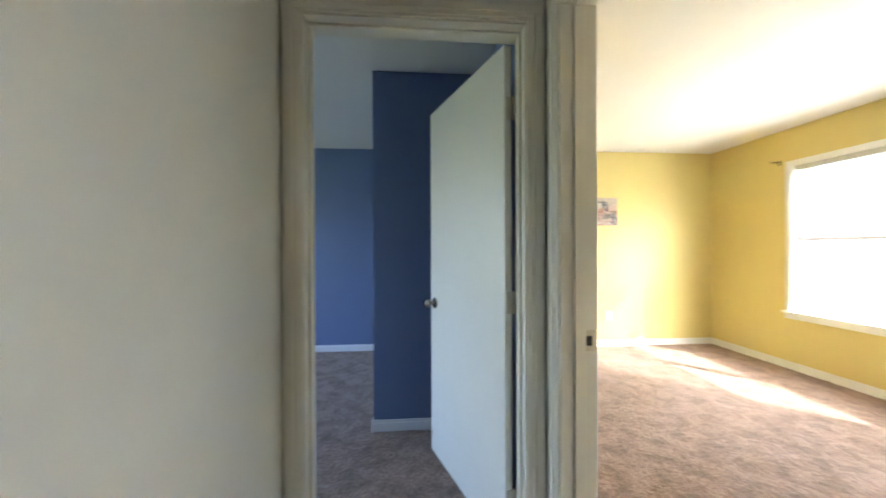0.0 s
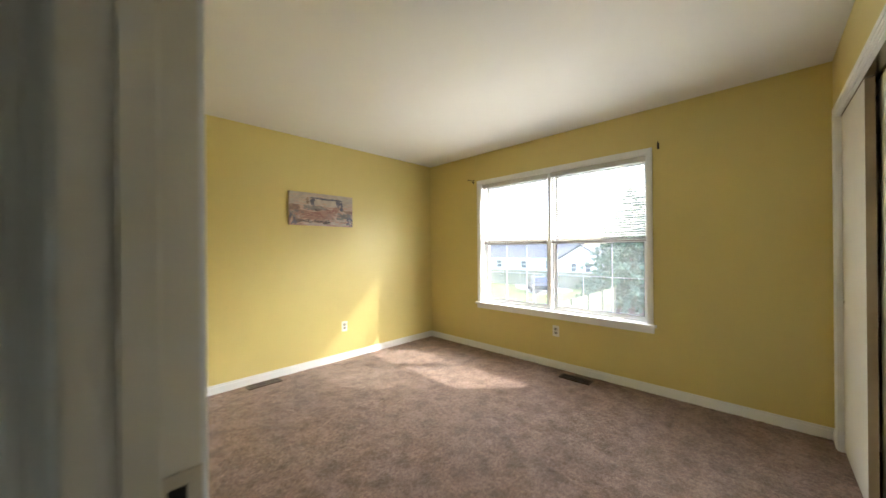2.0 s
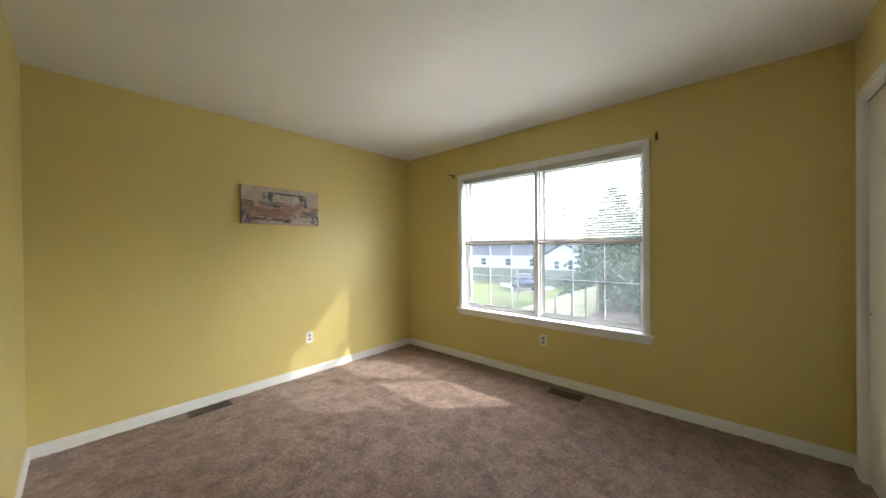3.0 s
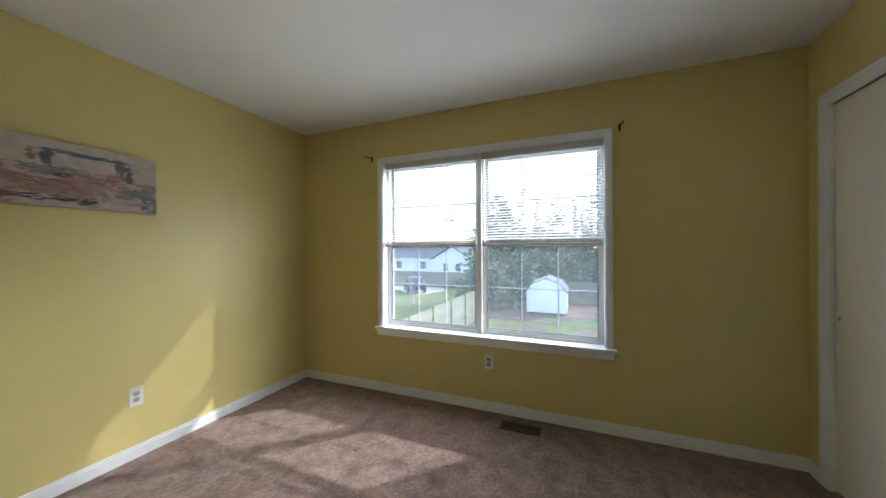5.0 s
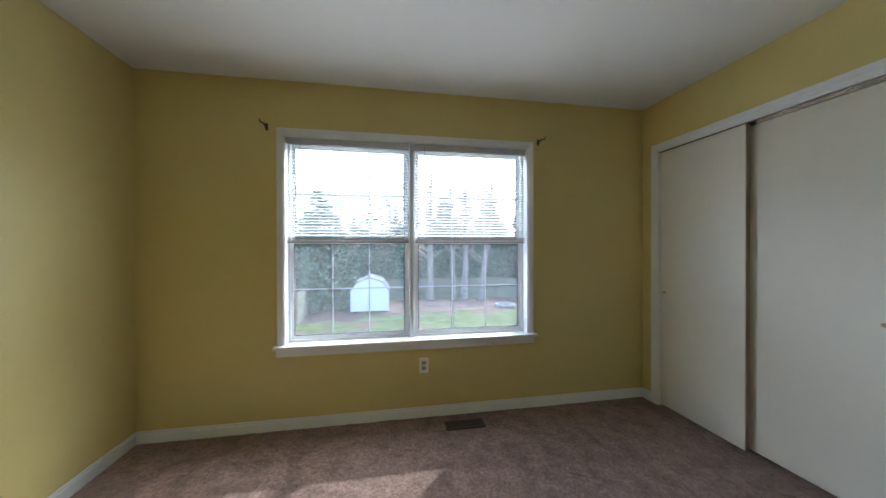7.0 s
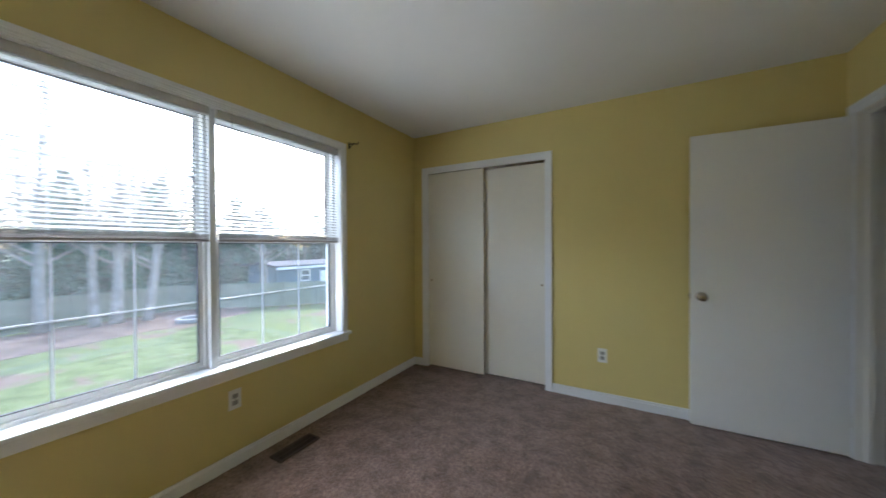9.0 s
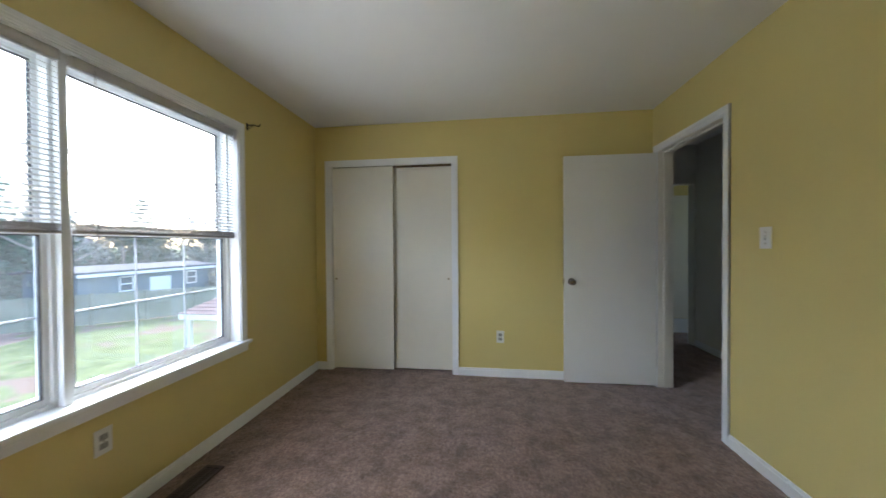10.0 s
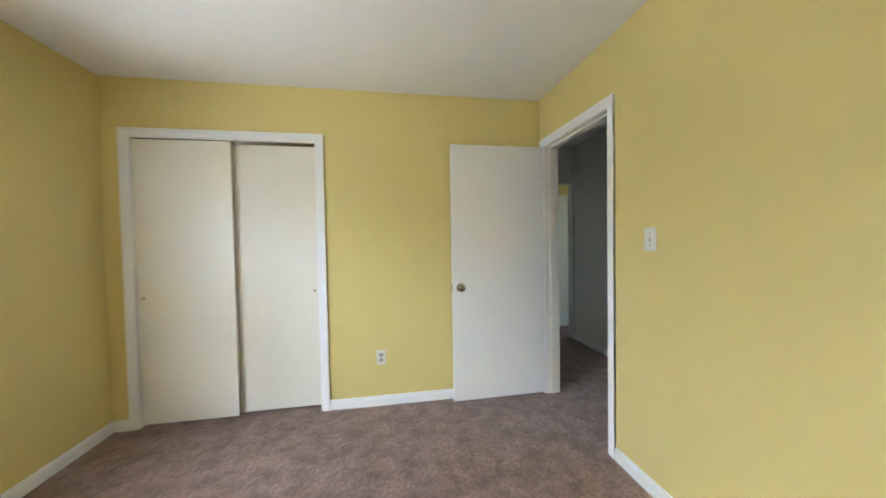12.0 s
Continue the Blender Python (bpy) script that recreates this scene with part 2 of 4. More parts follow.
def part(name, bm, mat, parent=None, label="", smooth=False):
    """Links a bmesh as one mesh object, under parent if given."""
    me = bpy.data.meshes.new(name)
    bmesh.ops.recalc_face_normals(bm, faces=bm.faces)
    bm.to_mesh(me)
    bm.free()
    for mm in (mat if isinstance(mat, (list, tuple)) else (mat,)):
        me.materials.append(mm)
    if smooth:
        me.shade_smooth()
    ob = new(name, me)
    if parent:
        ob.parent = parent
        ob.matrix_parent_inverse = Matrix.Translation(parent.matrix_basis.translation).inverted() if parent.parent is None else Matrix()
        if parent.parent is not None:
            base = parent.parent.matrix_basis.translation
            ob.matrix_parent_inverse = Matrix.Translation(Vector()) if parent.type == "MESH" else Matrix.Translation(base).inverted()
    if label:
        ob["label"] = label
    return ob


def thing(name, place, label, category, group="", kind=""):
    """An Empty at the base of a thing."""
    ob = new(name)
    ob.empty_display_size = 0.1
    ob.matrix_basis = Matrix.Translation(place)
    return tagged(ob, label, category, group, kind)


def one(name, boxes, mat, parent=None, label="", bevel=0.0):
    bm = bmesh.new()
    for b in boxes:
        box(bm, *b, bevel=bevel)
    return part(name, bm, mat, parent, label)


def quads(name, verts, faces, mat, parent=None, label=""):
    me = bpy.data.meshes.new(name)
    me.from_pydata(verts, [], faces)
    me.materials.append(mat)
    ob = new(name, me)
    if parent:
        ob.parent = parent
        ob.matrix_parent_inverse = Matrix.Translation(parent.matrix_basis.translation).inverted()
    if label:
        ob["label"] = label
    return ob


# ---- plan ----
XW, XE, YS, YN, H = 1.125, 4.305, 0.793, 4.563, 2.44      # yellow room
HW, HE = 0.07, 1.010                                     # hall walls
YH = 1.79                                                # hall's end wall
DY0, DY1, DH = 0.885, 1.655, 2.035                       # room door opening, clear of jambs
BX0, BX1, BH = 0.146, 0.934, 2.055                                  # blue room door opening
WY0, WY1, WZ0, WZ1 = 1.832, 3.660, 0.575, 2.070            # window opening
CX0, CX1, CZ = 2.926, 4.136, 2.035                       # closet opening
GROUND = -3.0


def wall(name, axis, lo, hi, a, b, openings, low_side, high_side, label, edge=None):
    """A wall between lo and hi on axis, running from a to b, with openings (from, to, bottom, top); painted on its two sides."""
    bm = bmesh.new()
    cuts = sorted(openings)
    spans, at = [], a
    for o in cuts:
        spans.append((at, o[0], 0.0, H))
        if o[2] > 0.001:
            spans.append((o[0], o[1], 0.0, o[2]))
        spans.append((o[0], o[1], o[3], H))
        at = o[1]
    spans.append((at, b, 0.0, H))
    for s in spans:
        if axis == "x":
            box(bm, lo, s[0], s[2], hi, s[1], s[3])
        else:
            box(bm, s[0], lo, s[2], s[1], hi, s[3])
    bm.normal_update()
    k = 0 if axis == "x" else 1
    for f in bm.faces:
        f.material_index = 0 if f.normal[k] < -0.5 else 1
    ob = part(name, bm, [low_side, high_side])
    return tagged(ob, label, "wall", kind="structure")


wall("wall_east", "x", XE, XE + 0.16, YS - 0.115, YN + 0.115, [(WY0, WY1, WZ0, WZ1)], YELLOW, HOUSE_SIDING, "yellow painted bedroom wall with a wide double window")
wall("wall_north", "y", YN, YN + 0.115, HE, XE, [], YELLOW, HOUSE_SIDING, "yellow painted bedroom wall with a canvas picture")
wall("wall_south", "y", YS - 0.115, YS, XW, XE, [(CX0 - 0.018, CX1 + 0.018, 0, CZ + 0.018)], WHITE_WALL, YELLOW, "yellow painted bedroom wall with a closet")
wall("wall_west", "x", HE, XW, YS - 0.115, YN, [(DY0 - 0.018, DY1 + 0.018, 0, DH + 0.018)], WHITE_WALL, YELLOW, "yellow painted bedroom wall with the doorway")
wall("wall_hall_east", "x", HE, XW, -0.4, YS - 0.115, [], WHITE_WALL, WHITE_WALL, "white painted hall wall")
wall("wall_hall_end", "y", YH, YH + 0.115, -2.9, HE, [(BX0 - 0.018, BX1 + 0.018, 0, BH + 0.018)], WHITE_WALL, BLUE, "white hall wall with the blue room's doorway")
wall("wall_hall_west", "x", HW - 0.115, HW, -0.4, YH, [], WHITE_WALL, WHITE_WALL, "white painted hall wall")
wall("wall_hall_south", "y", -0.515, -0.4, -1.5, XW, [(HW + 0.02, 0.86, 0, 1.97)], WHITE_WALL, WHITE_WALL, "white hall wall with an open doorway")
wall("wall_blue_north", "y", 4.63, 4.745, -2.9, HE, [], BLUE, HOUSE_SIDING, "blue painted wall with a picture")
# Opening assumed on an unseen wall, for the blue room's added lamp.
wall("wall_blue_west", "x", -3.06, -2.9, YH, 4.745, [(2.3, 4.1, 0.6, 2.05)], HOUSE_SIDING, BLUE, "blue painted wall with an assumed window opening, out of view")
wall("wall_blue_closet_side", "x", 0.235, 0.35, 2.973, 4.63, [], BLUE, BLUE, "blue painted closet wall")
wall("wall_blue_closet_front", "y", 2.858, 2.973, 0.235, HE, [], BLUE, BLUE, "blue painted closet wall")
wall("wall_blue_east", "x", HE - 0.006, HE, YH + 0.117, 2.858, [], BLUE, BLUE, "blue painted wall behind the open door")
wall("wall_back_room_south", "y", -1.165, -1.05, -1.5, XW, [], WHITE_WALL, YELLOW, "yellow painted wall beyond the hall")
# Opening likewise assumed and unseen, for the back room's added lamp.
wall("wall_back_room_west", "x", -1.615, -1.5, -1.165, -0.4, [(-1.0, -0.56, 0.6, 2.0)], HOUSE_SIDING, YELLOW, "yellow painted wall beyond the hall with an assumed window opening, out of view")
wall("wall_back_room_east", "x", XW, XW + 0.115, -1.165, -0.4, [], WHITE_WALL, WHITE_WALL, "white wall beyond the hall")
wall("wall_closet_back", "y", 0.0, 0.07, CX0 - 0.3, XE, [], WHITE_WALL, WHITE_WALL, "white closet back wall")
wall("wall_closet_side", "x", CX0 - 0.37, CX0 - 0.3, 0.0, YS - 0.115, [], WHITE_WALL, WHITE_WALL, "white closet side wall")
wall("wall_closet_east", "x", XE, XE + 0.16, 0.0, YS - 0.115, [], WHITE_WALL, HOUSE_SIDING, "white closet side wall")

tagged(one("ceiling", [(-3.06, -1.165, H, XE + 0.16, 4.745, H + 0.12)], CEILING), "white painted ceiling with a soft roller texture", "ceiling", kind="structure")
tagged(one("subfloor", [(-3.06, -1.165, -0.25, XE + 0.16, 4.745, -0.02)], CONCRETE), "floor slab under the carpet", "floor", kind="structure")


def carpet_sheet():
    """The pile as an uneven sheet: fine in the bedroom and at the hall's door, coarse elsewhere."""
    rng = np.random.default_rng(5)
    verts, faces = [], []
    for x0, y0, x1, y1, step in ((XW - 0.2, YS - 0.115, XE, YN, 0.013), (-2.9, 1.7, XW - 0.2, 4.63, 0.03), (-1.5, -1.05, XW - 0.2, 1.7, 0.03), (XW - 0.2, -1.05, XE, YS - 0.115, 0.06)):
        nx, ny = int((x1 - x0) / step) + 1, int((y1 - y0) / step) + 1
        gx, gy = np.meshgrid(np.linspace(x0, x1, nx), np.linspace(y0, y1, ny))
        soft = 0.0025 * np.sin(gx * 9.1 + 2 * np.sin(gy * 5.3)) * np.sin(gy * 7.7 + 2 * np.sin(gx * 4.1))
        gz = soft + rng.uniform(-0.003, 0.003, gx.shape) - 0.002
        base = len(verts)
        verts += np.stack([gx.ravel(), gy.ravel(), gz.ravel()], 1).tolist()
        idx = (np.arange(ny - 1)[:, None] * nx + np.arange(nx - 1)[None, :]).ravel() + base
        faces += np.stack([idx, idx + 1, idx + nx + 1, idx + nx], 1).tolist()
    me = bpy.data.meshes.new("floor")
    me.from_pydata(verts, [], faces)
    me.materials.append(CARPET)
    me.shade_smooth()
    return tagged(new("floor", me), "brown-pink cut-pile carpet with trodden patches", "carpet", kind="structure")


carpet_sheet()


# ---- trim ----
def bars(bm, axis, place, out, a0, a1, top, width=0.062, thick=0.016, bottom=0.0, under=None):
    """A door or window casing of three bars (four with under) with a raised outer bead, lying on the plane axis = place,
    standing out to out (+1 or -1), round an opening from a0 to a1, up to top."""
    def bar(u0, u1, z0, z1, t):
        p, q = sorted((place, place + out * t))
        if axis == "x":
            box(bm, p, u0, z0, q, u1, z1, bevel=0.0025)
        else:
            box(bm, u0, p, z0, u1, q, z1, bevel=0.0025)
    w, g = width, 0.006
    for t, inner, outer in ((thick * 0.62, g, w), (thick * 0.8, g + w * 0.16, w), (thick, w * 0.55, w)):
        bar(a0 - outer, a0 - inner, bottom, top + inner, t)
        bar(a1 + inner, a1 + outer, bottom, top + inner, t)
        bar(a0 - outer, a1 + outer, top + inner, top + outer, t)


def casing(name, axis, place, out, a0, a1, top, mat, parent, bottom=0.0, width=0.062):
    bm = bmesh.new()
    bars(bm, axis, place, out, a0, a1, top, width=width, bottom=bottom)
    return part(name, bm, mat, parent)


def baseboard(axis, place, out, a, b, mat=None):
    """A skirting run with a stepped, rounded top."""
    bm = bmesh.new()
    for t, z in ((0.013, 0.058), (0.008, 0.076)):
        p, q = sorted((place, place + out * t))
        if axis == "x":
            box(bm, p, a, -0.004, q, b, z, bevel=0.003)
        else:
            box(bm, a, p, -0.004, b, q, z, bevel=0.003)
    return tagged(part("baseboard", bm, mat or TRIM), "white painted baseboard along the carpet", "baseboard", kind="structure")


CW = 0.062
baseboard("x", XE, -1, YS, YN)
baseboard("y", YN, -1, XW, XE - 0.013)
baseboard("x", XW, 1, DY1 + CW + 0.001, YN - 0.013)
baseboard("y", YS, 1, XW + 0.02, CX0 - CW - 0.001)
baseboard("y", YS, 1, CX1 + CW + 0.001, XE - 0.013)
baseboard("y", 4.63, -1, -2.9, 0.235)
baseboard("y", 2.858, -1, 0.222, HE)
baseboard("x", 0.235, -1, 2.858, 4.617)
baseboard("x", HW, 1, -0.4, YH - 0.02)
baseboard("x", HE, -1, -0.4, DY0 - CW - 0.001)


def jamb(axis, lo, hi, a0, a1, top, mat, parent, stop_at, depth=0.013):
    """Lining boards of a doorway with a stop strip."""
    t = 0.018
    def b(u0, u1, z0, z1, p, q):
        return (p, u0, z0, q, u1, z1) if axis == "x" else (u0, p, z0, u1, q, z1)
    one("jamb", [b(a0 - t, a0, 0.0, top + t, lo, hi)], mat, parent)
    one("jamb", [b(a1, a1 + t, 0.0, top + t, lo, hi)], mat, parent)
    one("head_jamb", [b(a0, a1, top, top + t, lo, hi)], mat, parent)
    s0, s1 = stop_at
    bm = bmesh.new()
    for q in ((a0, a0 + depth, 0.0, top), (a1 - depth, a1, 0.0, top), (a0 + depth, a1 - depth, top - depth, top)):
        box(bm, *b(*q, s0, s1), bevel=0.002)
    part("door_stop", bm, mat, parent)


door_1 = thing("door_1", (XW - 0.05, (DY0 + DY1) / 2, 0), "white painted door frame of the yellow bedroom", "door frame", kind="structure")
jamb("x", HE - 0.002, XW + 0.002, DY0, DY1, DH, CREAM_TRIM, door_1, (XW - 0.075, XW - 0.038))
casing("casing", "x", XW, 1, DY0, DY1, DH, TRIM, door_1)
casing("casing", "x", HE, -1, DY0, DY1, DH, CREAM_TRIM, door_1)
door_2 = thing("door_2", ((BX0 + BX1) / 2, YH + 0.05, 0), "cream painted door frame of the blue room", "door frame", kind="structure")
jamb("y", YH - 0.002, YH + 0.117, BX0, BX1, BH, CREAM_TRIM, door_2, (YH + 0.04, YH + 0.078), 0.010)
casing("casing", "y", YH, -1, BX0, BX1, BH, CREAM_TRIM, door_2)
casing("casing", "y", YH + 0.115, 1, BX0, BX1, BH, TRIM, door_2)

# strike plate on the latch jamb
bm = bmesh.new()
box(bm, 1.078, DY1 - 0.003, 0.900, 1.1285, DY1 + 0.001, 0.968, bevel=0.0008)
box(bm, 1.066, DY1 - 0.005, 0.916, 1.080, DY1 - 0.001, 0.952, bevel=0.0015)
strike = part("strike_plate", bm, STRIKE, door_1, "worn brass strike plate")
bm = bmesh.new()
box(bm, 1.092, DY1 - 0.0037, 0.918, 1.112, DY1 - 0.0012, 0.950)
part("latch_hole", bm, SLOT, strike)


def knob_set(parent, x, z, y0, y1):
    """Two round knobs with roses, on either side of a leaf that lies between y0 and y1 in the leaf's own axes."""
    for y, s in ((y0, -1), (y1, 1)):
        m = Matrix.Translation((x, y, z)) @ Matrix.Rotation(-s * math.pi / 2, 4, "X")
        bm = bmesh.new()
        lathe(bm, [(0.0325, 0.0), (0.0325, 0.004), (0.028, 0.009), (0.016, 0.012), (0.0115, 0.016), (0.0115, 0.030), (0.015, 0.034),
                   (0.024, 0.040), (0.0275, 0.048), (0.0265, 0.057), (0.020, 0.064), (0.010, 0.0665)], m, 24)
        k = part("knob", bm, NICKEL, None, "satin nickel door knob", smooth=True)
        k.parent = parent


def door_leaf(name, width, height, m, label):
    """A flush slab door, its hinge edge at the origin, its width along x, its thickness along y."""
    root = thing(name, (0, 0, 0), label, "door")
    bm = bmesh.new()
    box(bm, 0.003, -0.0175, 0.014, width, 0.0175, height, bevel=0.0015)
    leaf = part("leaf", bm, DOOR)
    leaf.parent = root
    knob_set(root, width - 0.062, 0.915, -0.0175, 0.0175)
    bm = bmesh.new()
    box(bm, width - 0.001, -0.0125, 0.886, width + 0.001, 0.0125, 0.944)
    box(bm, width, -0.006, 0.903, width + 0.010, 0.006, 0.927, bevel=0.002)
    lp = part("latch_plate", bm, BRASS, None, "brass latch plate")
    lp.parent = root
    for z in (0.22, 1.02, 1.80):
        bm = bmesh.new()
        lathe(bm, [(0.0065, 0), (0.0065, 0.088), (0.004, 0.092)], Matrix.Translation((-0.004, -0.0225, z - 0.045)), 12)
        box(bm, -0.002, -0.019, z - 0.044, 0.0035, 0.012, z + 0.044, bevel=0.0008)
        hg = part("hinge", bm, HINGE, None, "painted butt hinge")
        hg.parent = root
    root.matrix_basis = m
    return root


door_leaf("bedroom_door", 0.772, 2.03, pose(XW + 0.012, 0.866, 0, 0, 0, 0.6), "white flush bedroom door, open against the yellow wall")
door_leaf("blue_room_door", 0.765, 2.05, pose(0.904, 1.9035, 0, 0, 0, 110.7), "white flush door of the blue room, half open")


# ---- closet ----
closet = thing("closet_frame", ((CX0 + CX1) / 2, YS - 0.05, 0), "white closet door frame in the yellow wall", "closet frame", kind="structure")
jamb_t = 0.018
one("jamb", [(CX0 - jamb_t, YS - 0.117, 0, CX0, YS + 0.002, CZ + jamb_t)], TRIM, closet)
one("jamb", [(CX1, YS - 0.117, 0, CX1 + jamb_t, YS + 0.002, CZ + jamb_t)], TRIM, closet)
one("head_jamb", [(CX0, YS - 0.117, CZ, CX1, YS + 0.002, CZ + jamb_t)], TRIM, closet)
casing("casing", "y", YS, 1, CX0, CX1, CZ, TRIM, closet)
bm = bmesh.new()
box(bm, CX0, YS - 0.10, CZ - 0.004, CX1, YS - 0.012, CZ - 0.001)
box(bm, CX0, YS - 0.062, CZ - 0.016, CX1, YS - 0.059, CZ - 0.004)
part("track", bm, NICKEL, closet, "metal sliding track")


def sliding_door(x0, x1, y, pull_x, label):
    root = thing("sliding_closet_door", ((x0 + x1) / 2, y, 0), label, "closet door", "sliding closet doors")
    bm = bmesh.new()
    box(bm, x0, y - 0.016, 0.016, x1, y + 0.016, CZ - 0.007, bevel=0.0012)
    bm.normal_update()
    for f in bm.faces:
        f.material_index = 1 if abs(f.normal.x) > 0.9 else 0
    leaf = part("panel", bm, [CLOSET, CLOSET_EDGE], root)
    bm = bmesh.new()
    m = Matrix.Translation((pull_x, y + 0.0155, 0.915)) @ Matrix.Rotation(-math.pi / 2, 4, "X")
    lathe(bm, [(0.0105, 0.0), (0.0105, 0.0018), (0.0085, 0.0022), (0.0075, 0.0008), (0.001, 0.0006)], m, 18)
    part("finger_pull", bm, BRASS, root, "small brass finger pull", smooth=True)
    bm = bmesh.new()
    for x in (x0 + 0.06, x1 - 0.06):
        box(bm, x - 0.02, y - 0.004, CZ - 0.024, x + 0.02, y + 0.004, CZ - 0.005)
    part("hanger", bm, NICKEL, root)


sliding_door(3.508, CX1 - 0.004, YS - 0.031, 4.100, "cream flush sliding closet door on the front track")
sliding_door(CX0 + 0.004, 3.566, YS - 0.080, 2.966, "cream flush sliding closet door on the rear track")


# ---- window ----
window_1 = thing("window_1", (XE, (WY0 + WY1) / 2, WZ0), "white double window with two sash units and grilles", "window", kind="structure")
casing("casing", "x", XE, -1, WY0 + 0.012, WY1 - 0.012, WZ1 - 0.012, TRIM, window_1, bottom=WZ0 + 0.012, width=0.050)
one("window_sill", [(XE - 0.038, WY0 - 0.062, WZ0 - 0.012, XE + 0.09, WY1 + 0.062, WZ0 + 0.012)], TRIM, window_1, bevel=0.006)
bm = bmesh.new()
box(bm, XE - 0.016, WY0 - 0.045, WZ0 - 0.064, XE, WY1 + 0.045, WZ0 - 0.012, bevel=0.003)
box(bm, XE - 0.020, WY0 - 0.045, WZ0 - 0.030, XE, WY1 + 0.045, WZ0 - 0.012, bevel=0.003)
part("apron", bm, TRIM, window_1)
one("reveal", [(XE, WY0, WZ0 + 0.012, XE + 0.16, WY0 + 0.012, WZ1)], TRIM, window_1)
one("reveal", [(XE, WY1 - 0.012, WZ0 + 0.012, XE + 0.16, WY1, WZ1)], TRIM, window_1)
one("reveal", [(XE, WY0 + 0.012, WZ1 - 0.012, XE + 0.16, WY1 - 0.012, WZ1)], TRIM, window_1)
YM = 2.757
one("mullion", [(XE + 0.045, YM - 0.016, WZ0 + 0.012, XE + 0.16, YM + 0.016, WZ1 - 0.012)], VINYL, window_1, bevel=0.003)
GX = XE + 0.105
for y0, y1 in ((WY0 + 0.012, YM - 0.016), (YM + 0.016, WY1 - 0.012)):
    bm = bmesh.new()
    z0, z1 = WZ0 + 0.012, WZ1 - 0.012
    for q in ((y0, y0 + 0.016, z0, z1), (y1 - 0.016, y1, z0, z1), (y0, y1, z0, z0 + 0.016), (y0, y1, z1 - 0.02, z1)):
        box(bm, GX - 0.03, q[0], q[2], GX + 0.055, q[1], q[3], bevel=0.002)
    part("window_frame", bm, VINYL, window_1)
    zm = 1.318
    for low in (True, False):
        x = GX if low else GX + 0.032
        a, b = (z0 + 0.014, zm + 0.014) if low else (zm - 0.016, z1 - 0.018)
        ya, yb = y0 + 0.014, y1 - 0.014
        st = 0.022
        bm = bmesh.new()
        for q in ((ya, ya + st, a, b), (yb - st, yb, a, b), (ya + st, yb - st, a, a + 0.028), (ya + st, yb - st, b - 0.03, b)):
            box(bm, x - 0.015, q[0], q[2], x + 0.015, q[1], q[3], bevel=0.002)
        if low:
            box(bm, x - 0.022, (ya + yb) / 2 - 0.09, a + 0.004, x - 0.014, (ya + yb) / 2 + 0.09, a + 0.012, bevel=0.002)
        sash = part("lower_sash" if low else "upper_sash", bm, VINYL, window_1)
        ga, gb, gc, gd = ya + st, yb - st, a + 0.028, b - 0.03
        bm = bmesh.new()
        for q in ((ga, ga + 0.005, gc, gd), (gb - 0.005, gb, gc, gd), (ga, gb, gc, gc + 0.004), (ga, gb, gd - 0.005, gd)):
            box(bm, x - 0.0125, q[0], q[2], x + 0.006, q[1], q[3])
        gk = part("gasket", bm, GASKET)
        gk.parent = sash
        bm = bmesh.new()
        box(bm, x - 0.002, ga, gc, x + 0.002, gb, gd)
        pane = part("pane", bm, GLASS)
        pane.parent = sash
        pane.visible_shadow = False
        for k in (1, 2):
            yy = ga + (gb - ga) * k / 3
            bm = bmesh.new()
            box(bm, x + 0.004, yy - 0.0042, gc, x + 0.011, yy + 0.0042, gd, bevel=0.001)
            mt = part("muntin", bm, GRILLE)
            mt.parent = sash
        bm = bmesh.new()
        zz = (gc + gd) / 2
        box(bm, x + 0.0036, ga, zz - 0.0042, x + 0.0114, gb, zz + 0.0042, bevel=0.001)
        mt = part("muntin", bm, GRILLE)
        mt.parent = sash


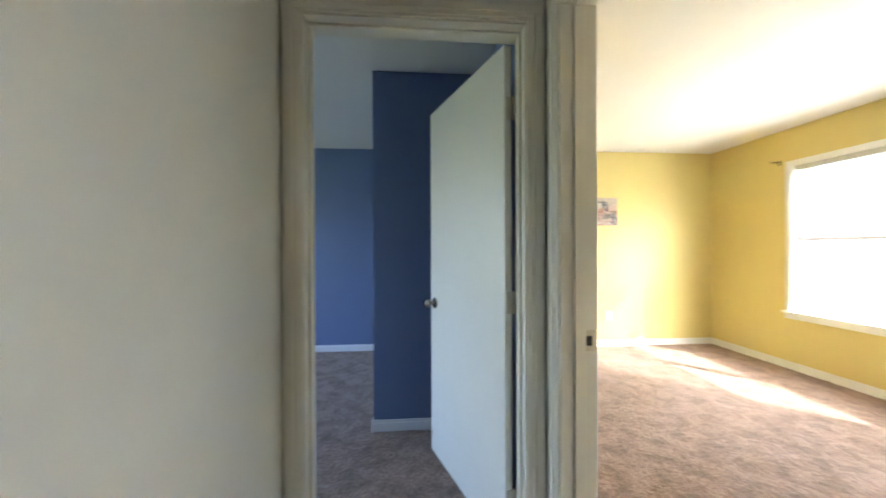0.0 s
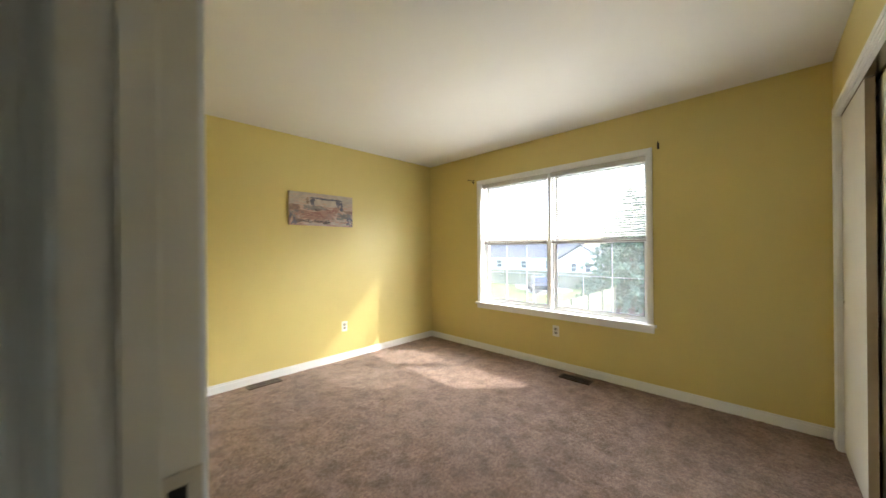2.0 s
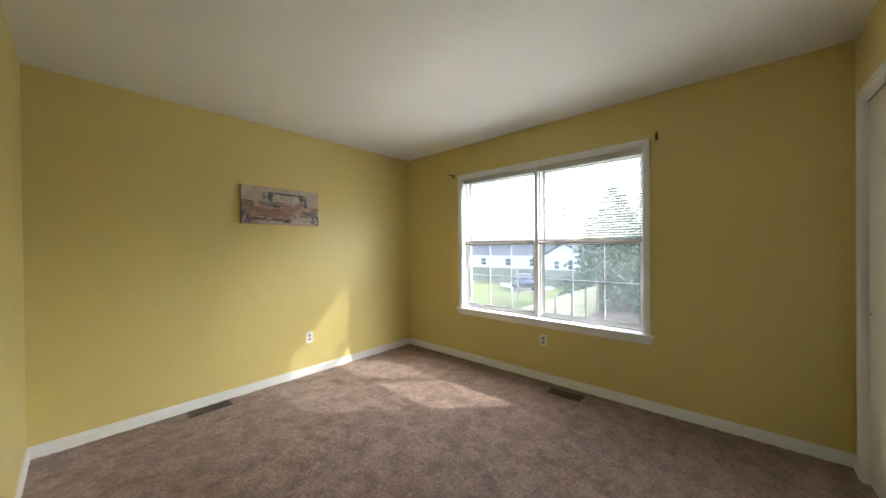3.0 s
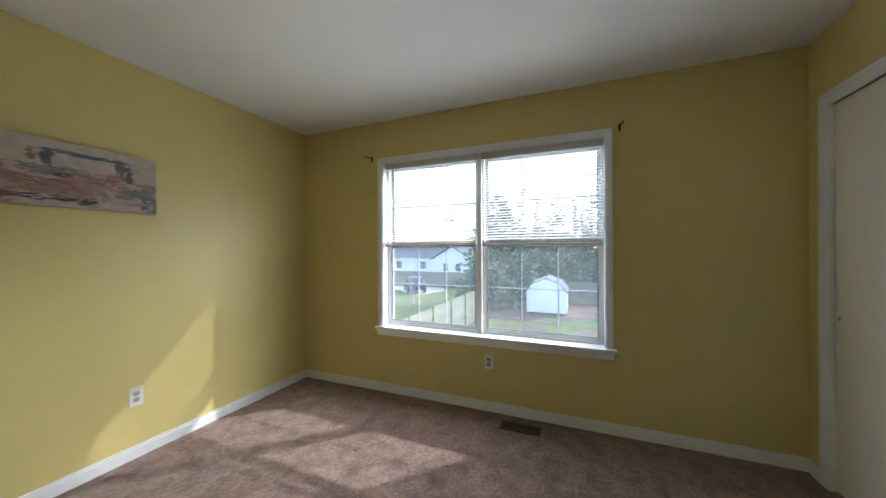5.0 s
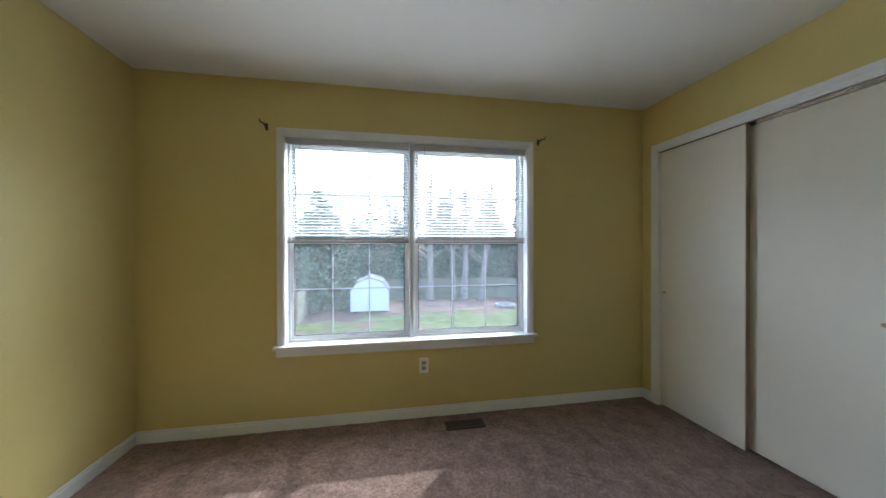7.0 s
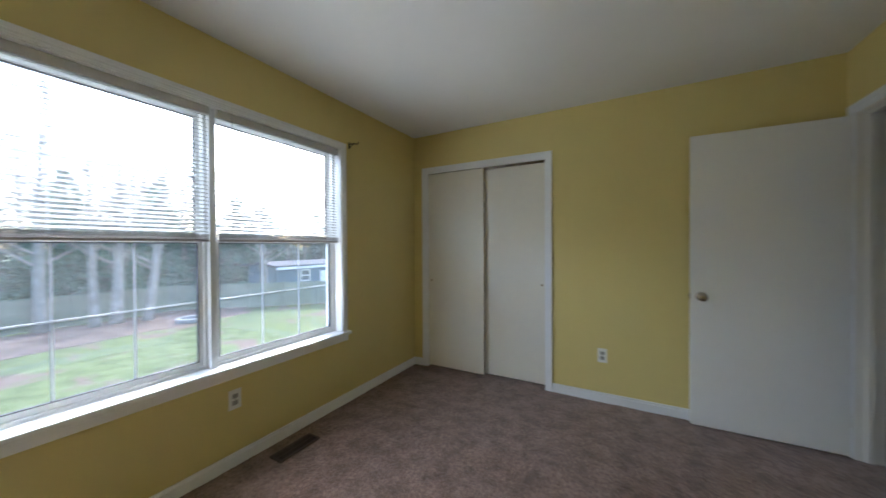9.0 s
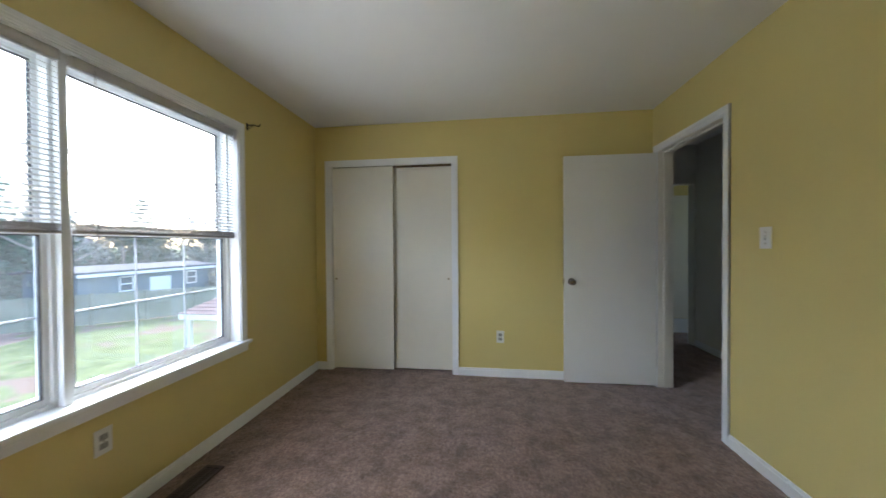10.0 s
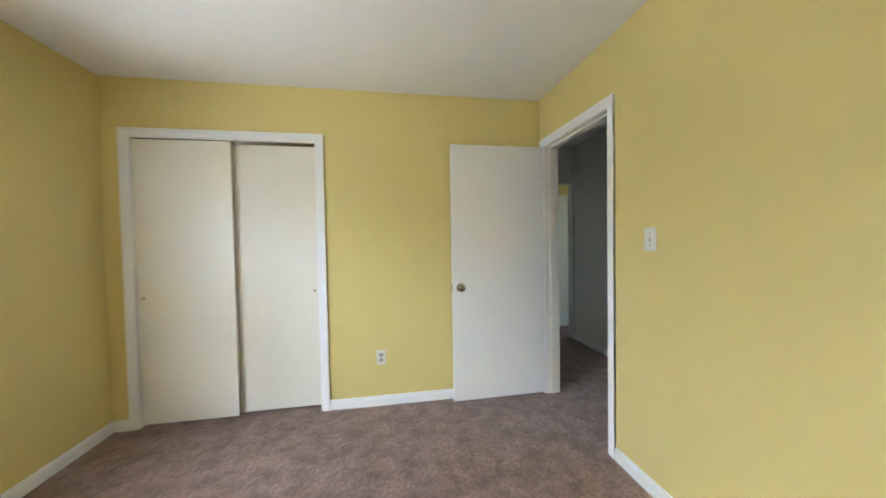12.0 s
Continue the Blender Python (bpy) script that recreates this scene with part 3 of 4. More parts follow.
def blind(y0, y1, wand_y, label):
    """A mini blind half drawn: headrail, tilted slats, a stack of slats on the bottom rail, cords and a wand."""
    x = XE + 0.040
    root = thing("window_blind", (x, (y0 + y1) / 2, 1.31), label, "blind", "mini blinds in the window")
    one("headrail", [(x - 0.014, y0, 2.014, x + 0.014, y1, 2.057)], HEADRAIL, root, "pale grey blind headrail", bevel=0.002)
    bm = bmesh.new()
    box(bm, x - 0.0125, y0 + 0.004, 1.306, x + 0.0125, y1 - 0.004, 1.319, bevel=0.003)
    part("bottom_rail", bm, RAIL_AND_STACK_SHADE, root, "grey-brown bottom rail")
    # White slats too; the packed stack's shade is put in by the rail's grey.
    for k in range(9):
        one("stacked_slat", [(x - 0.0125, y0 + 0.005, 1.3205 + k * 0.0032, x + 0.0125, y1 - 0.005, 1.3222 + k * 0.0032)], RAIL_AND_STACK_SHADE, root)
    bm = bmesh.new()
    n, half, tilt, length = 4, 0.0125, radians(TILT_SLAT), (y1 - y0 - 0.01) / 2
    rows = []
    for i in range(n + 1):
        u = -half + 2 * half * i / n
        crown = 0.0016 * (1 - (u / half) ** 2)
        px, pz = u * math.cos(tilt) - crown * math.sin(tilt), u * math.sin(tilt) + crown * math.cos(tilt)
        rows.append([bm.verts.new((px, s * length, pz + d)) for s in (-1, 1) for d in (0, -0.0005)])
    for a, c in zip(rows, rows[1:]):
        bm.faces.new((a[0], c[0], c[2], a[2]))
        bm.faces.new((a[1], a[3], c[3], c[1]))
        bm.faces.new((a[0], a[1], c[1], c[0]))
        bm.faces.new((a[2], c[2], c[3], a[3]))
    bm.faces.new((rows[0][0], rows[0][2], rows[0][3], rows[0][1]))
    bm.faces.new((rows[-1][0], rows[-1][1], rows[-1][3], rows[-1][2]))
    first = part("slat", bm, BLIND, root)
    base = Matrix.Translation(root.matrix_basis.translation).inverted()
    count, z0, z1 = 31, 1.362, 2.006
    for k in range(count):
        s = first if k == 0 else new("slat", first.data)
        s.parent = root
        s.matrix_parent_inverse = base
        s.matrix_basis = pose(x, (y0 + y1) / 2, z0 + (z1 - z0) * k / (count - 1), 0, 0.4 * math.sin(k * 2.3), 0)
    for f in (0.12, 0.5, 0.88):
        y = y0 + (y1 - y0) * f
        for d in (-0.0125, 0.0125):
            one("ladder_cord", [(x + d - 0.0006, y - 0.0006, 1.32, x + d + 0.0006, y + 0.0006, 2.030)], BLIND, root)
    bm = bmesh.new()
    tube(bm, [(x - 0.022, wand_y, 2.031), (x - 0.024, wand_y, 1.70), (x - 0.023, wand_y, 1.275)], [0.0022, 0.0024, 0.003], 6)
    part("wand", bm, SOCKET, root, "thin tilt wand")


blind(YM + 0.02, WY1 - 0.014, 3.552, "white mini blind half drawn in the window")
blind(WY0 + 0.014, YM - 0.02, 2.662, "white mini blind half drawn in the window")


# ---- small fixtures of the bedroom ----
def bracket(y, side):
    """A curtain rod bracket: wall plate, arm and open hook."""
    root = thing("curtain_bracket", (XE, y, 2.112), "dark iron curtain rod bracket screwed to the wall", "bracket", "curtain rod brackets")
    bm = bmesh.new()
    box(bm, XE - 0.003, y - 0.008, 2.085, XE, y + 0.008, 2.135, bevel=0.001)
    part("wall_plate", bm, BRONZE, root)
    bm = bmesh.new()
    tube(bm, [(XE - 0.002, y, 2.118), (XE - 0.05, y + side * 0.008, 2.122), (XE - 0.072, y + side * 0.012, 2.112), (XE - 0.088, y + side * 0.014, 2.116), (XE - 0.094, y + side * 0.015, 2.130)],
         [0.0045, 0.004, 0.004, 0.004, 0.003], 8)
    tube(bm, [(XE - 0.002, y, 2.092), (XE - 0.045, y + side * 0.008, 2.118)], [0.003, 0.003], 6)
    part("hook", bm, BRONZE, root, smooth=True)


bracket(3.762, 1)
bracket(1.750, -1)


def plate_matrix(axis, place, out, u, z):
    """Local x runs along the wall, y is up, z points into the room."""
    n = Vector((out, 0, 0)) if axis == "x" else Vector((0, out, 0))
    up = Vector((0, 0, 1))
    r = up.cross(n)
    m = Matrix((r, up, n)).transposed().to_4x4()
    m.translation = Vector((place, u, z)) if axis == "x" else Vector((u, place, z))
    return m


def outlet(axis, place, out, u, z, label):
    root = thing("wall_outlet", (0, 0, 0), label, "outlet", "duplex outlets")
    bm = bmesh.new()
    box(bm, -0.035, -0.057, 0, 0.035, 0.057, 0.005, bevel=0.002)
    part("cover_plate", bm, PLATE).parent = root
    for s in (-0.0195, 0.0195):
        bm = bmesh.new()
        box(bm, -0.0165, s - 0.0135, 0.004, 0.0165, s + 0.0135, 0.0068, bevel=0.0012)
        face = part("receptacle", bm, SOCKET, None, "grey receptacle face")
        face.parent = root
        bm = bmesh.new()
        box(bm, -0.0085, s - 0.002, 0.0066, -0.006, s + 0.008, 0.0072)
        box(bm, 0.006, s - 0.002, 0.0066, 0.0085, s + 0.007, 0.0072)
        lathe(bm, [(0.0026, 0.0066), (0.0026, 0.0072)], Matrix.Translation((0, s - 0.0085, 0)), 10)
        part("slots", bm, SLOT).parent = face
    bm = bmesh.new()
    lathe(bm, [(0.003, 0.005), (0.0028, 0.0064), (0.001, 0.0068)], Matrix(), 10)
    part("screw", bm, NICKEL).parent = root
    root.matrix_basis = plate_matrix(axis, place, out, u, z)


outlet("x", XE, -1, 2.673, 0.386, "white duplex wall outlet below the window")
outlet("y", YN, -1, 2.922, 0.376, "white duplex wall outlet above the baseboard")
outlet("y", YS, 1, 2.471, 0.377, "white duplex wall outlet beside the closet")
outlet("y", 4.63, -1, -1.04, 0.40, "white duplex outlet on the blue wall")

switch = thing("light_switch", (0, 0, 0), "white toggle light switch beside the door", "switch")
bm = bmesh.new()
box(bm, -0.036, -0.058, 0, 0.036, 0.058, 0.005, bevel=0.002)
part("cover_plate", bm, PLATE).parent = switch
bm = bmesh.new()
box(bm, -0.0055, -0.0125, 0.0045, 0.0055, 0.0125, 0.0056)
part("switch_slot", bm, SOCKET).parent = switch
bm = bmesh.new()
box(bm, -0.004, -0.002, 0.004, 0.004, 0.009, 0.0155, bevel=0.0012, turn=Matrix.Rotation(radians(-18), 4, "X"))
part("toggle", bm, PLATE).parent = switch
for s in (-0.030, 0.030):
    bm = bmesh.new()
    lathe(bm, [(0.003, 0.005), (0.0028, 0.0064), (0.001, 0.0068)], Matrix.Translation((0, s, 0)), 10)
    part("screw", bm, NICKEL).parent = switch
switch.matrix_basis = plate_matrix("x", XW, 1, 1.970, 1.275)


def floor_vent(x, y, turn):
    """A floor register: rim, bars and a near-black plate for the shade below them."""
    root = thing("floor_vent", (0, 0, 0), "brown metal floor vent set in the carpet", "vent", "floor vents")
    L, W = 0.285, 0.108
    bm = bmesh.new()
    for q in ((-L / 2, -W / 2, L / 2, -W / 2 + 0.016), (-L / 2, W / 2 - 0.016, L / 2, W / 2), (-L / 2, -W / 2 + 0.016, -L / 2 + 0.016, W / 2 - 0.016), (L / 2 - 0.016, -W / 2 + 0.016, L / 2, W / 2 - 0.016)):
        box(bm, q[0], q[1], -0.002, q[2], q[3], 0.008, bevel=0.002)
    part("rim", bm, VENT).parent = root
    # Flat plate closing the opening; the darkness below is put into its colour.
    bm = bmesh.new()
    box(bm, -L / 2 + 0.014, -W / 2 + 0.014, -0.001, L / 2 - 0.014, W / 2 - 0.014, 0.0035)
    part("shade_plate", bm, VENT_SHADE).parent = root
    bm = bmesh.new()
    box(bm, -L / 2 + 0.014, -0.003, 0.003, L / 2 - 0.014, 0.003, 0.0065)
    part("cross_bar", bm, VENT).parent = root
    bm = bmesh.new()
    box(bm, -0.0022, -W / 2 + 0.015, 0.003, 0.0022, W / 2 - 0.015, 0.007)
    first = part("slat", bm, VENT)
    first.parent = root
    n = 18
    for k in range(n):
        s = first if k == 0 else new("slat", first.data)
        s.parent = root
        s.matrix_basis = Matrix.Translation((-L / 2 + 0.03 + (L - 0.06) * k / (n - 1), 0, 0))
    root.matrix_basis = pose(x, y, 0.004, 0, 0, turn)


floor_vent(4.130, 2.40, 90)
floor_vent(2.045, 4.462, 0)


def canvas_material():
    """A loose painted street scene: pale sky, pinkish masses, grey and dark strokes."""
    m = bpy.data.materials.new("painted_canvas")
    m.use_nodes = True
    nt = m.node_tree
    b = nt.nodes["Principled BSDF"]
    co = nt.nodes.new("ShaderNodeTexCoord")
    mp = nt.nodes.new("ShaderNodeMapping")
    mp.inputs["Scale"].default_value = (1.0, 1.0, 2.2)
    nt.links.new(co.outputs["Object"], mp.inputs["Vector"])
    n = nt.nodes.new("ShaderNodeTexNoise")
    n.inputs["Scale"].default_value, n.inputs["Detail"].default_value, n.inputs["Distortion"].default_value = 7.0, 5.0, 1.5
    nt.links.new(mp.outputs["Vector"], n.inputs["Vector"])
    r = nt.nodes.new("ShaderNodeValToRGB")
    stops = ((0.30, (0.16, 0.13, 0.13)), (0.42, (0.34, 0.24, 0.21)), (0.5, (0.50, 0.31, 0.25)), (0.58, (0.52, 0.40, 0.33)), (0.7, (0.40, 0.36, 0.35)))
    el = r.color_ramp.elements
    el[0].position, el[0].color = stops[0][0], (*stops[0][1], 1)
    el[1].position, el[1].color = stops[-1][0], (*stops[-1][1], 1)
    for p, c in stops[1:-1]:
        e = el.new(p)
        e.color = (*c, 1)
    nt.links.new(n.outputs["Fac"], r.inputs["Fac"])
    sep = nt.nodes.new("ShaderNodeSeparateXYZ")
    nt.links.new(co.outputs["Object"], sep.inputs["Vector"])
    sky_part = nt.nodes.new("ShaderNodeMapRange")
    sky_part.inputs["From Min"].default_value, sky_part.inputs["From Max"].default_value = 0.16, 0.30
    nt.links.new(sep.outputs["Z"], sky_part.inputs["Value"])
    mix = nt.nodes.new("ShaderNodeMix")
    mix.data_type = "RGBA"
    mix.inputs[7].default_value = (0.56, 0.44, 0.35, 1)
    nt.links.new(sky_part.outputs["Result"], mix.inputs[0])
    nt.links.new(r.outputs["Color"], mix.inputs[6])
    nt.links.new(mix.outputs[2], b.inputs["Base Color"])
    b.inputs["Roughness"].default_value = 0.6
    bn = nt.nodes.new("ShaderNodeBump")
    bn.inputs["Strength"].default_value, bn.inputs["Distance"].default_value = 0.4, 0.001
    wv = nt.nodes.new("ShaderNodeTexNoise")
    wv.inputs["Scale"].default_value = 700.0
    nt.links.new(co.outputs["Object"], wv.inputs["Vector"])
    nt.links.new(wv.outputs["Fac"], bn.inputs["Height"])
    nt.links.new(bn.outputs["Normal"], b.inputs["Normal"])
    return m


art = thing("canvas_picture", (2.306, YN, 1.515), "stretched canvas with a loose pink and grey street scene", "picture")
AW, AH = 0.710, 0.345
bm = bmesh.new()
box(bm, 0, -0.036, 0, AW, -0.001, AH, bevel=0.003)
part("canvas", bm, canvas_material()).parent = art


def daubs(name, mat, spots, seed):
    """Paint laid in short wavering strokes; spots are (count, x0, x1, y0, y1, length, breadth, slope) over the canvas from 0 to 1."""
    rng = random.Random(seed)
    bm = bmesh.new()
    for count, x0, x1, y0, y1, length, breadth, slope in spots:
        for _ in range(4 * count):
            cx, cy = rng.uniform(x0, x1) * AW, rng.uniform(y0, y1) * AH
            ln, br = length * AW * rng.uniform(0.3, 1.0), breadth * AH * rng.uniform(0.12, 0.55)
            a = slope + rng.uniform(-0.35, 0.35)
            d = 0.0364 + 0.0003 * seed + rng.uniform(0.0, 0.0003)
            ring = []
            for k in range(10):
                t = 2 * math.pi * k / 10
                u, v = ln / 2 * math.cos(t) * rng.uniform(0.8, 1.15), br / 2 * math.sin(t) * rng.uniform(0.6, 1.3)
                x = min(max(cx + u * math.cos(a) - v * math.sin(a), 0.002), AW - 0.002)
                y = min(max(cy + u * math.sin(a) + v * math.cos(a), 0.002), AH - 0.002)
                ring.append((x, y))
            top = [bm.verts.new((x, -d, y)) for x, y in ring]
            low = [bm.verts.new((x, -0.0355, y)) for x, y in ring]
            bm.faces.new(top)
            for k in range(10):
                bm.faces.new((top[k], low[k], low[(k + 1) % 10], top[(k + 1) % 10]))
    layer = part(name, bm, mat)
    layer.parent = art
    tagged(layer, kind="stuff")


def flat_mix(name, a, c):
    return material(name, a, 0.6, 0.2, 18.0, 70.0, tint=c)


daubs("pale_paint", flat_mix("paint_pale", (0.52, 0.45, 0.39), (0.62, 0.55, 0.48)), [(26, 0.0, 1.0, 0.62, 1.0, 0.22, 0.16, 0.0), (8, 0.44, 0.72, 0.62, 0.78, 0.14, 0.12, 0.0), (8, 0.22, 0.5, 0.02, 0.07, 0.12, 0.06, 0.0), (12, 0.56, 0.92, 0.04, 0.10, 0.12, 0.05, 0.0)], 1)
daubs("brown_paint", flat_mix("paint_brown", (0.25, 0.17, 0.13), (0.36, 0.25, 0.20)), [(8, 0.0, 0.14, 0.46, 0.60, 0.12, 0.08, -0.1), (6, 0.86, 1.0, 0.44, 0.52, 0.10, 0.06, -0.1), (4, 0.25, 0.28, 0.66, 0.84, 0.03, 0.14, 1.3)], 2)
daubs("grey_green_paint", flat_mix("paint_grey_green", (0.17, 0.17, 0.17), (0.30, 0.29, 0.28)), [(16, 0.20, 0.56, 0.48, 0.60, 0.10, 0.07, 0.1), (18, 0.74, 0.98, 0.22, 0.42, 0.09, 0.09, -0.1), (8, 0.0, 0.22, 0.36, 0.44, 0.12, 0.05, 0.0)], 3)
daubs("pink_paint", flat_mix("paint_pink", (0.34, 0.20, 0.165), (0.48, 0.30, 0.25)), [(34, 0.10, 0.58, 0.20, 0.44, 0.10, 0.08, 0.15), (14, 0.52, 0.76, 0.40, 0.58, 0.08, 0.08, 0.3)], 4)
daubs("red_paint", flat_mix("paint_red", (0.25, 0.10, 0.09), (0.34, 0.16, 0.14)), [(12, 0.24, 0.50, 0.28, 0.42, 0.07, 0.035, -0.1), (6, 0.56, 0.72, 0.42, 0.52, 0.06, 0.03, -0.2)], 5)
daubs("slate_paint", flat_mix("paint_slate", (0.10, 0.10, 0.14), (0.20, 0.20, 0.26)), [(6, 0.31, 0.36, 0.56, 0.82, 0.05, 0.16, 1.2), (14, 0.32, 0.80, 0.82, 0.86, 0.14, 0.06, -0.02), (6, 0.72, 0.78, 0.64, 0.82, 0.06, 0.10, 1.2), (5, 0.79, 0.82, 0.52, 0.78, 0.05, 0.12, 1.4), (9, 0.0, 0.10, 0.04, 0.32, 0.06, 0.12, 1.2), (9, 0.90, 1.0, 0.03, 0.28, 0.05, 0.14, 1.3)], 6)
daubs("dark_paint", flat_mix("paint_dark", (0.055, 0.05, 0.055), (0.11, 0.09, 0.09)), [(9, 0.13, 0.48, 0.10, 0.17, 0.12, 0.04, 0.0), (6, 0.52, 0.60, 0.04, 0.18, 0.08, 0.07, 0.1), (4, 0.36, 0.46, 0.46, 0.52, 0.06, 0.03, 0.0)], 7)
daubs("light_paint", flat_mix("paint_light", (0.46, 0.43, 0.38), (0.56, 0.53, 0.48)), [(9, 0.54, 0.88, 0.13, 0.22, 0.08, 0.03, 0.0), (5, 0.04, 0.2, 0.22, 0.30, 0.05, 0.025, 0.0), (3, 0.94, 0.97, 0.06, 0.24, 0.02, 0.14, 1.5)], 8)

# blue room picture
pic = thing("framed_picture", (-1.03, 4.63, 1.44), "pale picture in a thin frame on the blue wall", "picture")
bm = bmesh.new()
for q in ((-1.43, 1.44, -1.03, 1.452), (-1.43, 1.833, -1.03, 1.845), (-1.43, 1.452, -1.418, 1.833), (-1.042, 1.452, -1.03, 1.833)):
    box(bm, q[0], 4.605, q[1], q[2], 4.63, q[3], bevel=0.002)
part("picture_frame", bm, SOCKET, pic)
one("print", [(-1.419, 4.612, 1.451, -1.041, 4.628, 1.834)], material("pale_print", (0.52, 0.56, 0.55), 0.5, 0.12, 6.0, 30.0), pic)
bm = bmesh.new()
tube(bm, [(-1.36, 4.6115, 1.66), (-1.25, 4.6115, 1.70), (-1.12, 4.6115, 1.69), (-1.06, 4.6115, 1.66)], [0.006, 0.01, 0.008, 0.005], 6)
part("painted_bar", bm, SOCKET, pic)

# white cupboard door beyond the hall
cup = thing("hall_cupboard_door", (0.45, -1.04, 0), "cream flush cupboard door on the yellow wall", "cupboard door")
one("door_panel", [(-0.30, -1.048, 0.205, 0.95, -1.02, 1.915)], CLOSET, cup, bevel=0.002)
one("plinth", [(-0.30, -1.048, 0.0, 0.95, -1.022, 0.195)], TRIM, cup, bevel=0.002)

# ---- outside ----
tagged(one("ground", [(-1500, -1500, GROUND - 0.5, 1500, 1500, GROUND)], LAWN), "patchy green and straw-coloured lawn", "lawn", kind="structure")


def bed(name, cx, cy, rx, ry, turn, mat, label, seed, z=0.012):
    """A flat patch with an uneven outline on the lawn."""
    rng = random.Random(seed)
    bm = bmesh.new()
    n = 40
    ring = []
    for i in range(n):
        a = 2 * math.pi * i / n
        k = 1 + 0.10 * math.sin(3 * a + seed) + 0.06 * math.sin(7 * a) + rng.uniform(-0.04, 0.04)
        sx = abs(math.cos(a)) ** 0.6 * math.copysign(1, math.cos(a))
        sy = abs(math.sin(a)) ** 0.6 * math.copysign(1, math.sin(a))
        v = Matrix.Rotation(radians(turn), 3, "Z") @ Vector((rx * k * sx, ry * k * sy, 0))
        ring.append(bm.verts.new((cx + v.x, cy + v.y, GROUND + z)))
    f = bm.faces.new(ring)
    bmesh.ops.extrude_face_region(bm, geom=[f])
    for v in ring:
        v.co.z = GROUND - 0.1
    return tagged(part(name, bm, mat), label, "garden bed" if mat is MULCH else "driveway", kind="structure")


bed("mulch_bed", 25.8, -1.0, 2.6, 8.8, 3, MULCH, "brown leaf litter and mulch along the back fence", 3)
bed("mulch_bed", 24.2, 6.8, 3.0, 2.6, 0, MULCH, "bare brown soil under the evergreen", 8, 0.018)
bed("driveway", 38.0, 21.0, 9.0, 3.2, 35, CONCRETE, "pale concrete driveway", 5)


def fence(name, points, label, height=1.8, pitch=0.15):
    """A board fence along points: posts and rails as parts, the many boards as one."""
    root = thing(name, (points[0][0], points[0][1], GROUND), label, "fence")
    rng = random.Random(len(name) + int(points[0][0]))
    verts, faces = [], []
    for (ax, ay), (bx, by) in zip(points, points[1:]):
        d = Vector((bx - ax, by - ay, 0))
        length = d.length
        d.normalize()
        nrm = Vector((-d.y, d.x, 0))
        n = int(length / pitch)
        for k in range(n):
            s = (k + 0.5) * length / n
            h = height + rng.uniform(-0.015, 0.015)
            o = rng.uniform(-0.004, 0.004)
            base = len(verts)
            for zz in (0.04, h):
                for w, t in ((-0.068, 0.0), (0.068, 0.0), (0.068, 0.018), (-0.068, 0.018)):
                    p = Vector((ax, ay, GROUND)) + d * (s + w) + nrm * (t + o)
                    verts.append((p.x, p.y, GROUND + zz))
            faces += [tuple(base + i for i in q) for q in ((0, 1, 5, 4), (1, 2, 6, 5), (2, 3, 7, 6), (3, 0, 4, 7), (4, 5, 6, 7))]
        m = int(length / 2.4) + 1
        for k in range(m + 1):
            p = Vector((ax, ay, 0)) + d * (length * k / m) - nrm * 0.045
            one("post", [(p.x - 0.045, p.y - 0.045, GROUND, p.x + 0.045, p.y + 0.045, GROUND + height + 0.05)], FENCE, root)
        for zr in (0.35, 0.95, 1.5):
            bm = bmesh.new()
            ang = math.atan2(d.y, d.x)
            mid = Vector((ax, ay, 0)) + d * length / 2 - nrm * 0.02
            box(bm, -length / 2, -0.02, -0.045, length / 2, 0.02, 0.045)
            bmesh.ops.transform(bm, matrix=pose(mid.x, mid.y, GROUND + zr, 0, 0, math.degrees(ang)), verts=bm.verts)
            part("rail", bm, FENCE, root)
    b = quads("boards", verts, faces, FENCE, root)
    tagged(b, kind="stuff")


fence("board_fence", [(8.0, 7.7), (22.8, 7.7)], "weathered board fence along the yard with posts")
fence("back_fence", [(28.6, 9.5), (28.6, -6.5), (20.8, -14.5), (11.0, -19.0)], "greenish weathered board fence behind the lawn", 1.7)
fence("far_fence", [(34.5, 26.0), (34.5, 10.0)], "grey board fence across the neighbour's yard", 1.75)


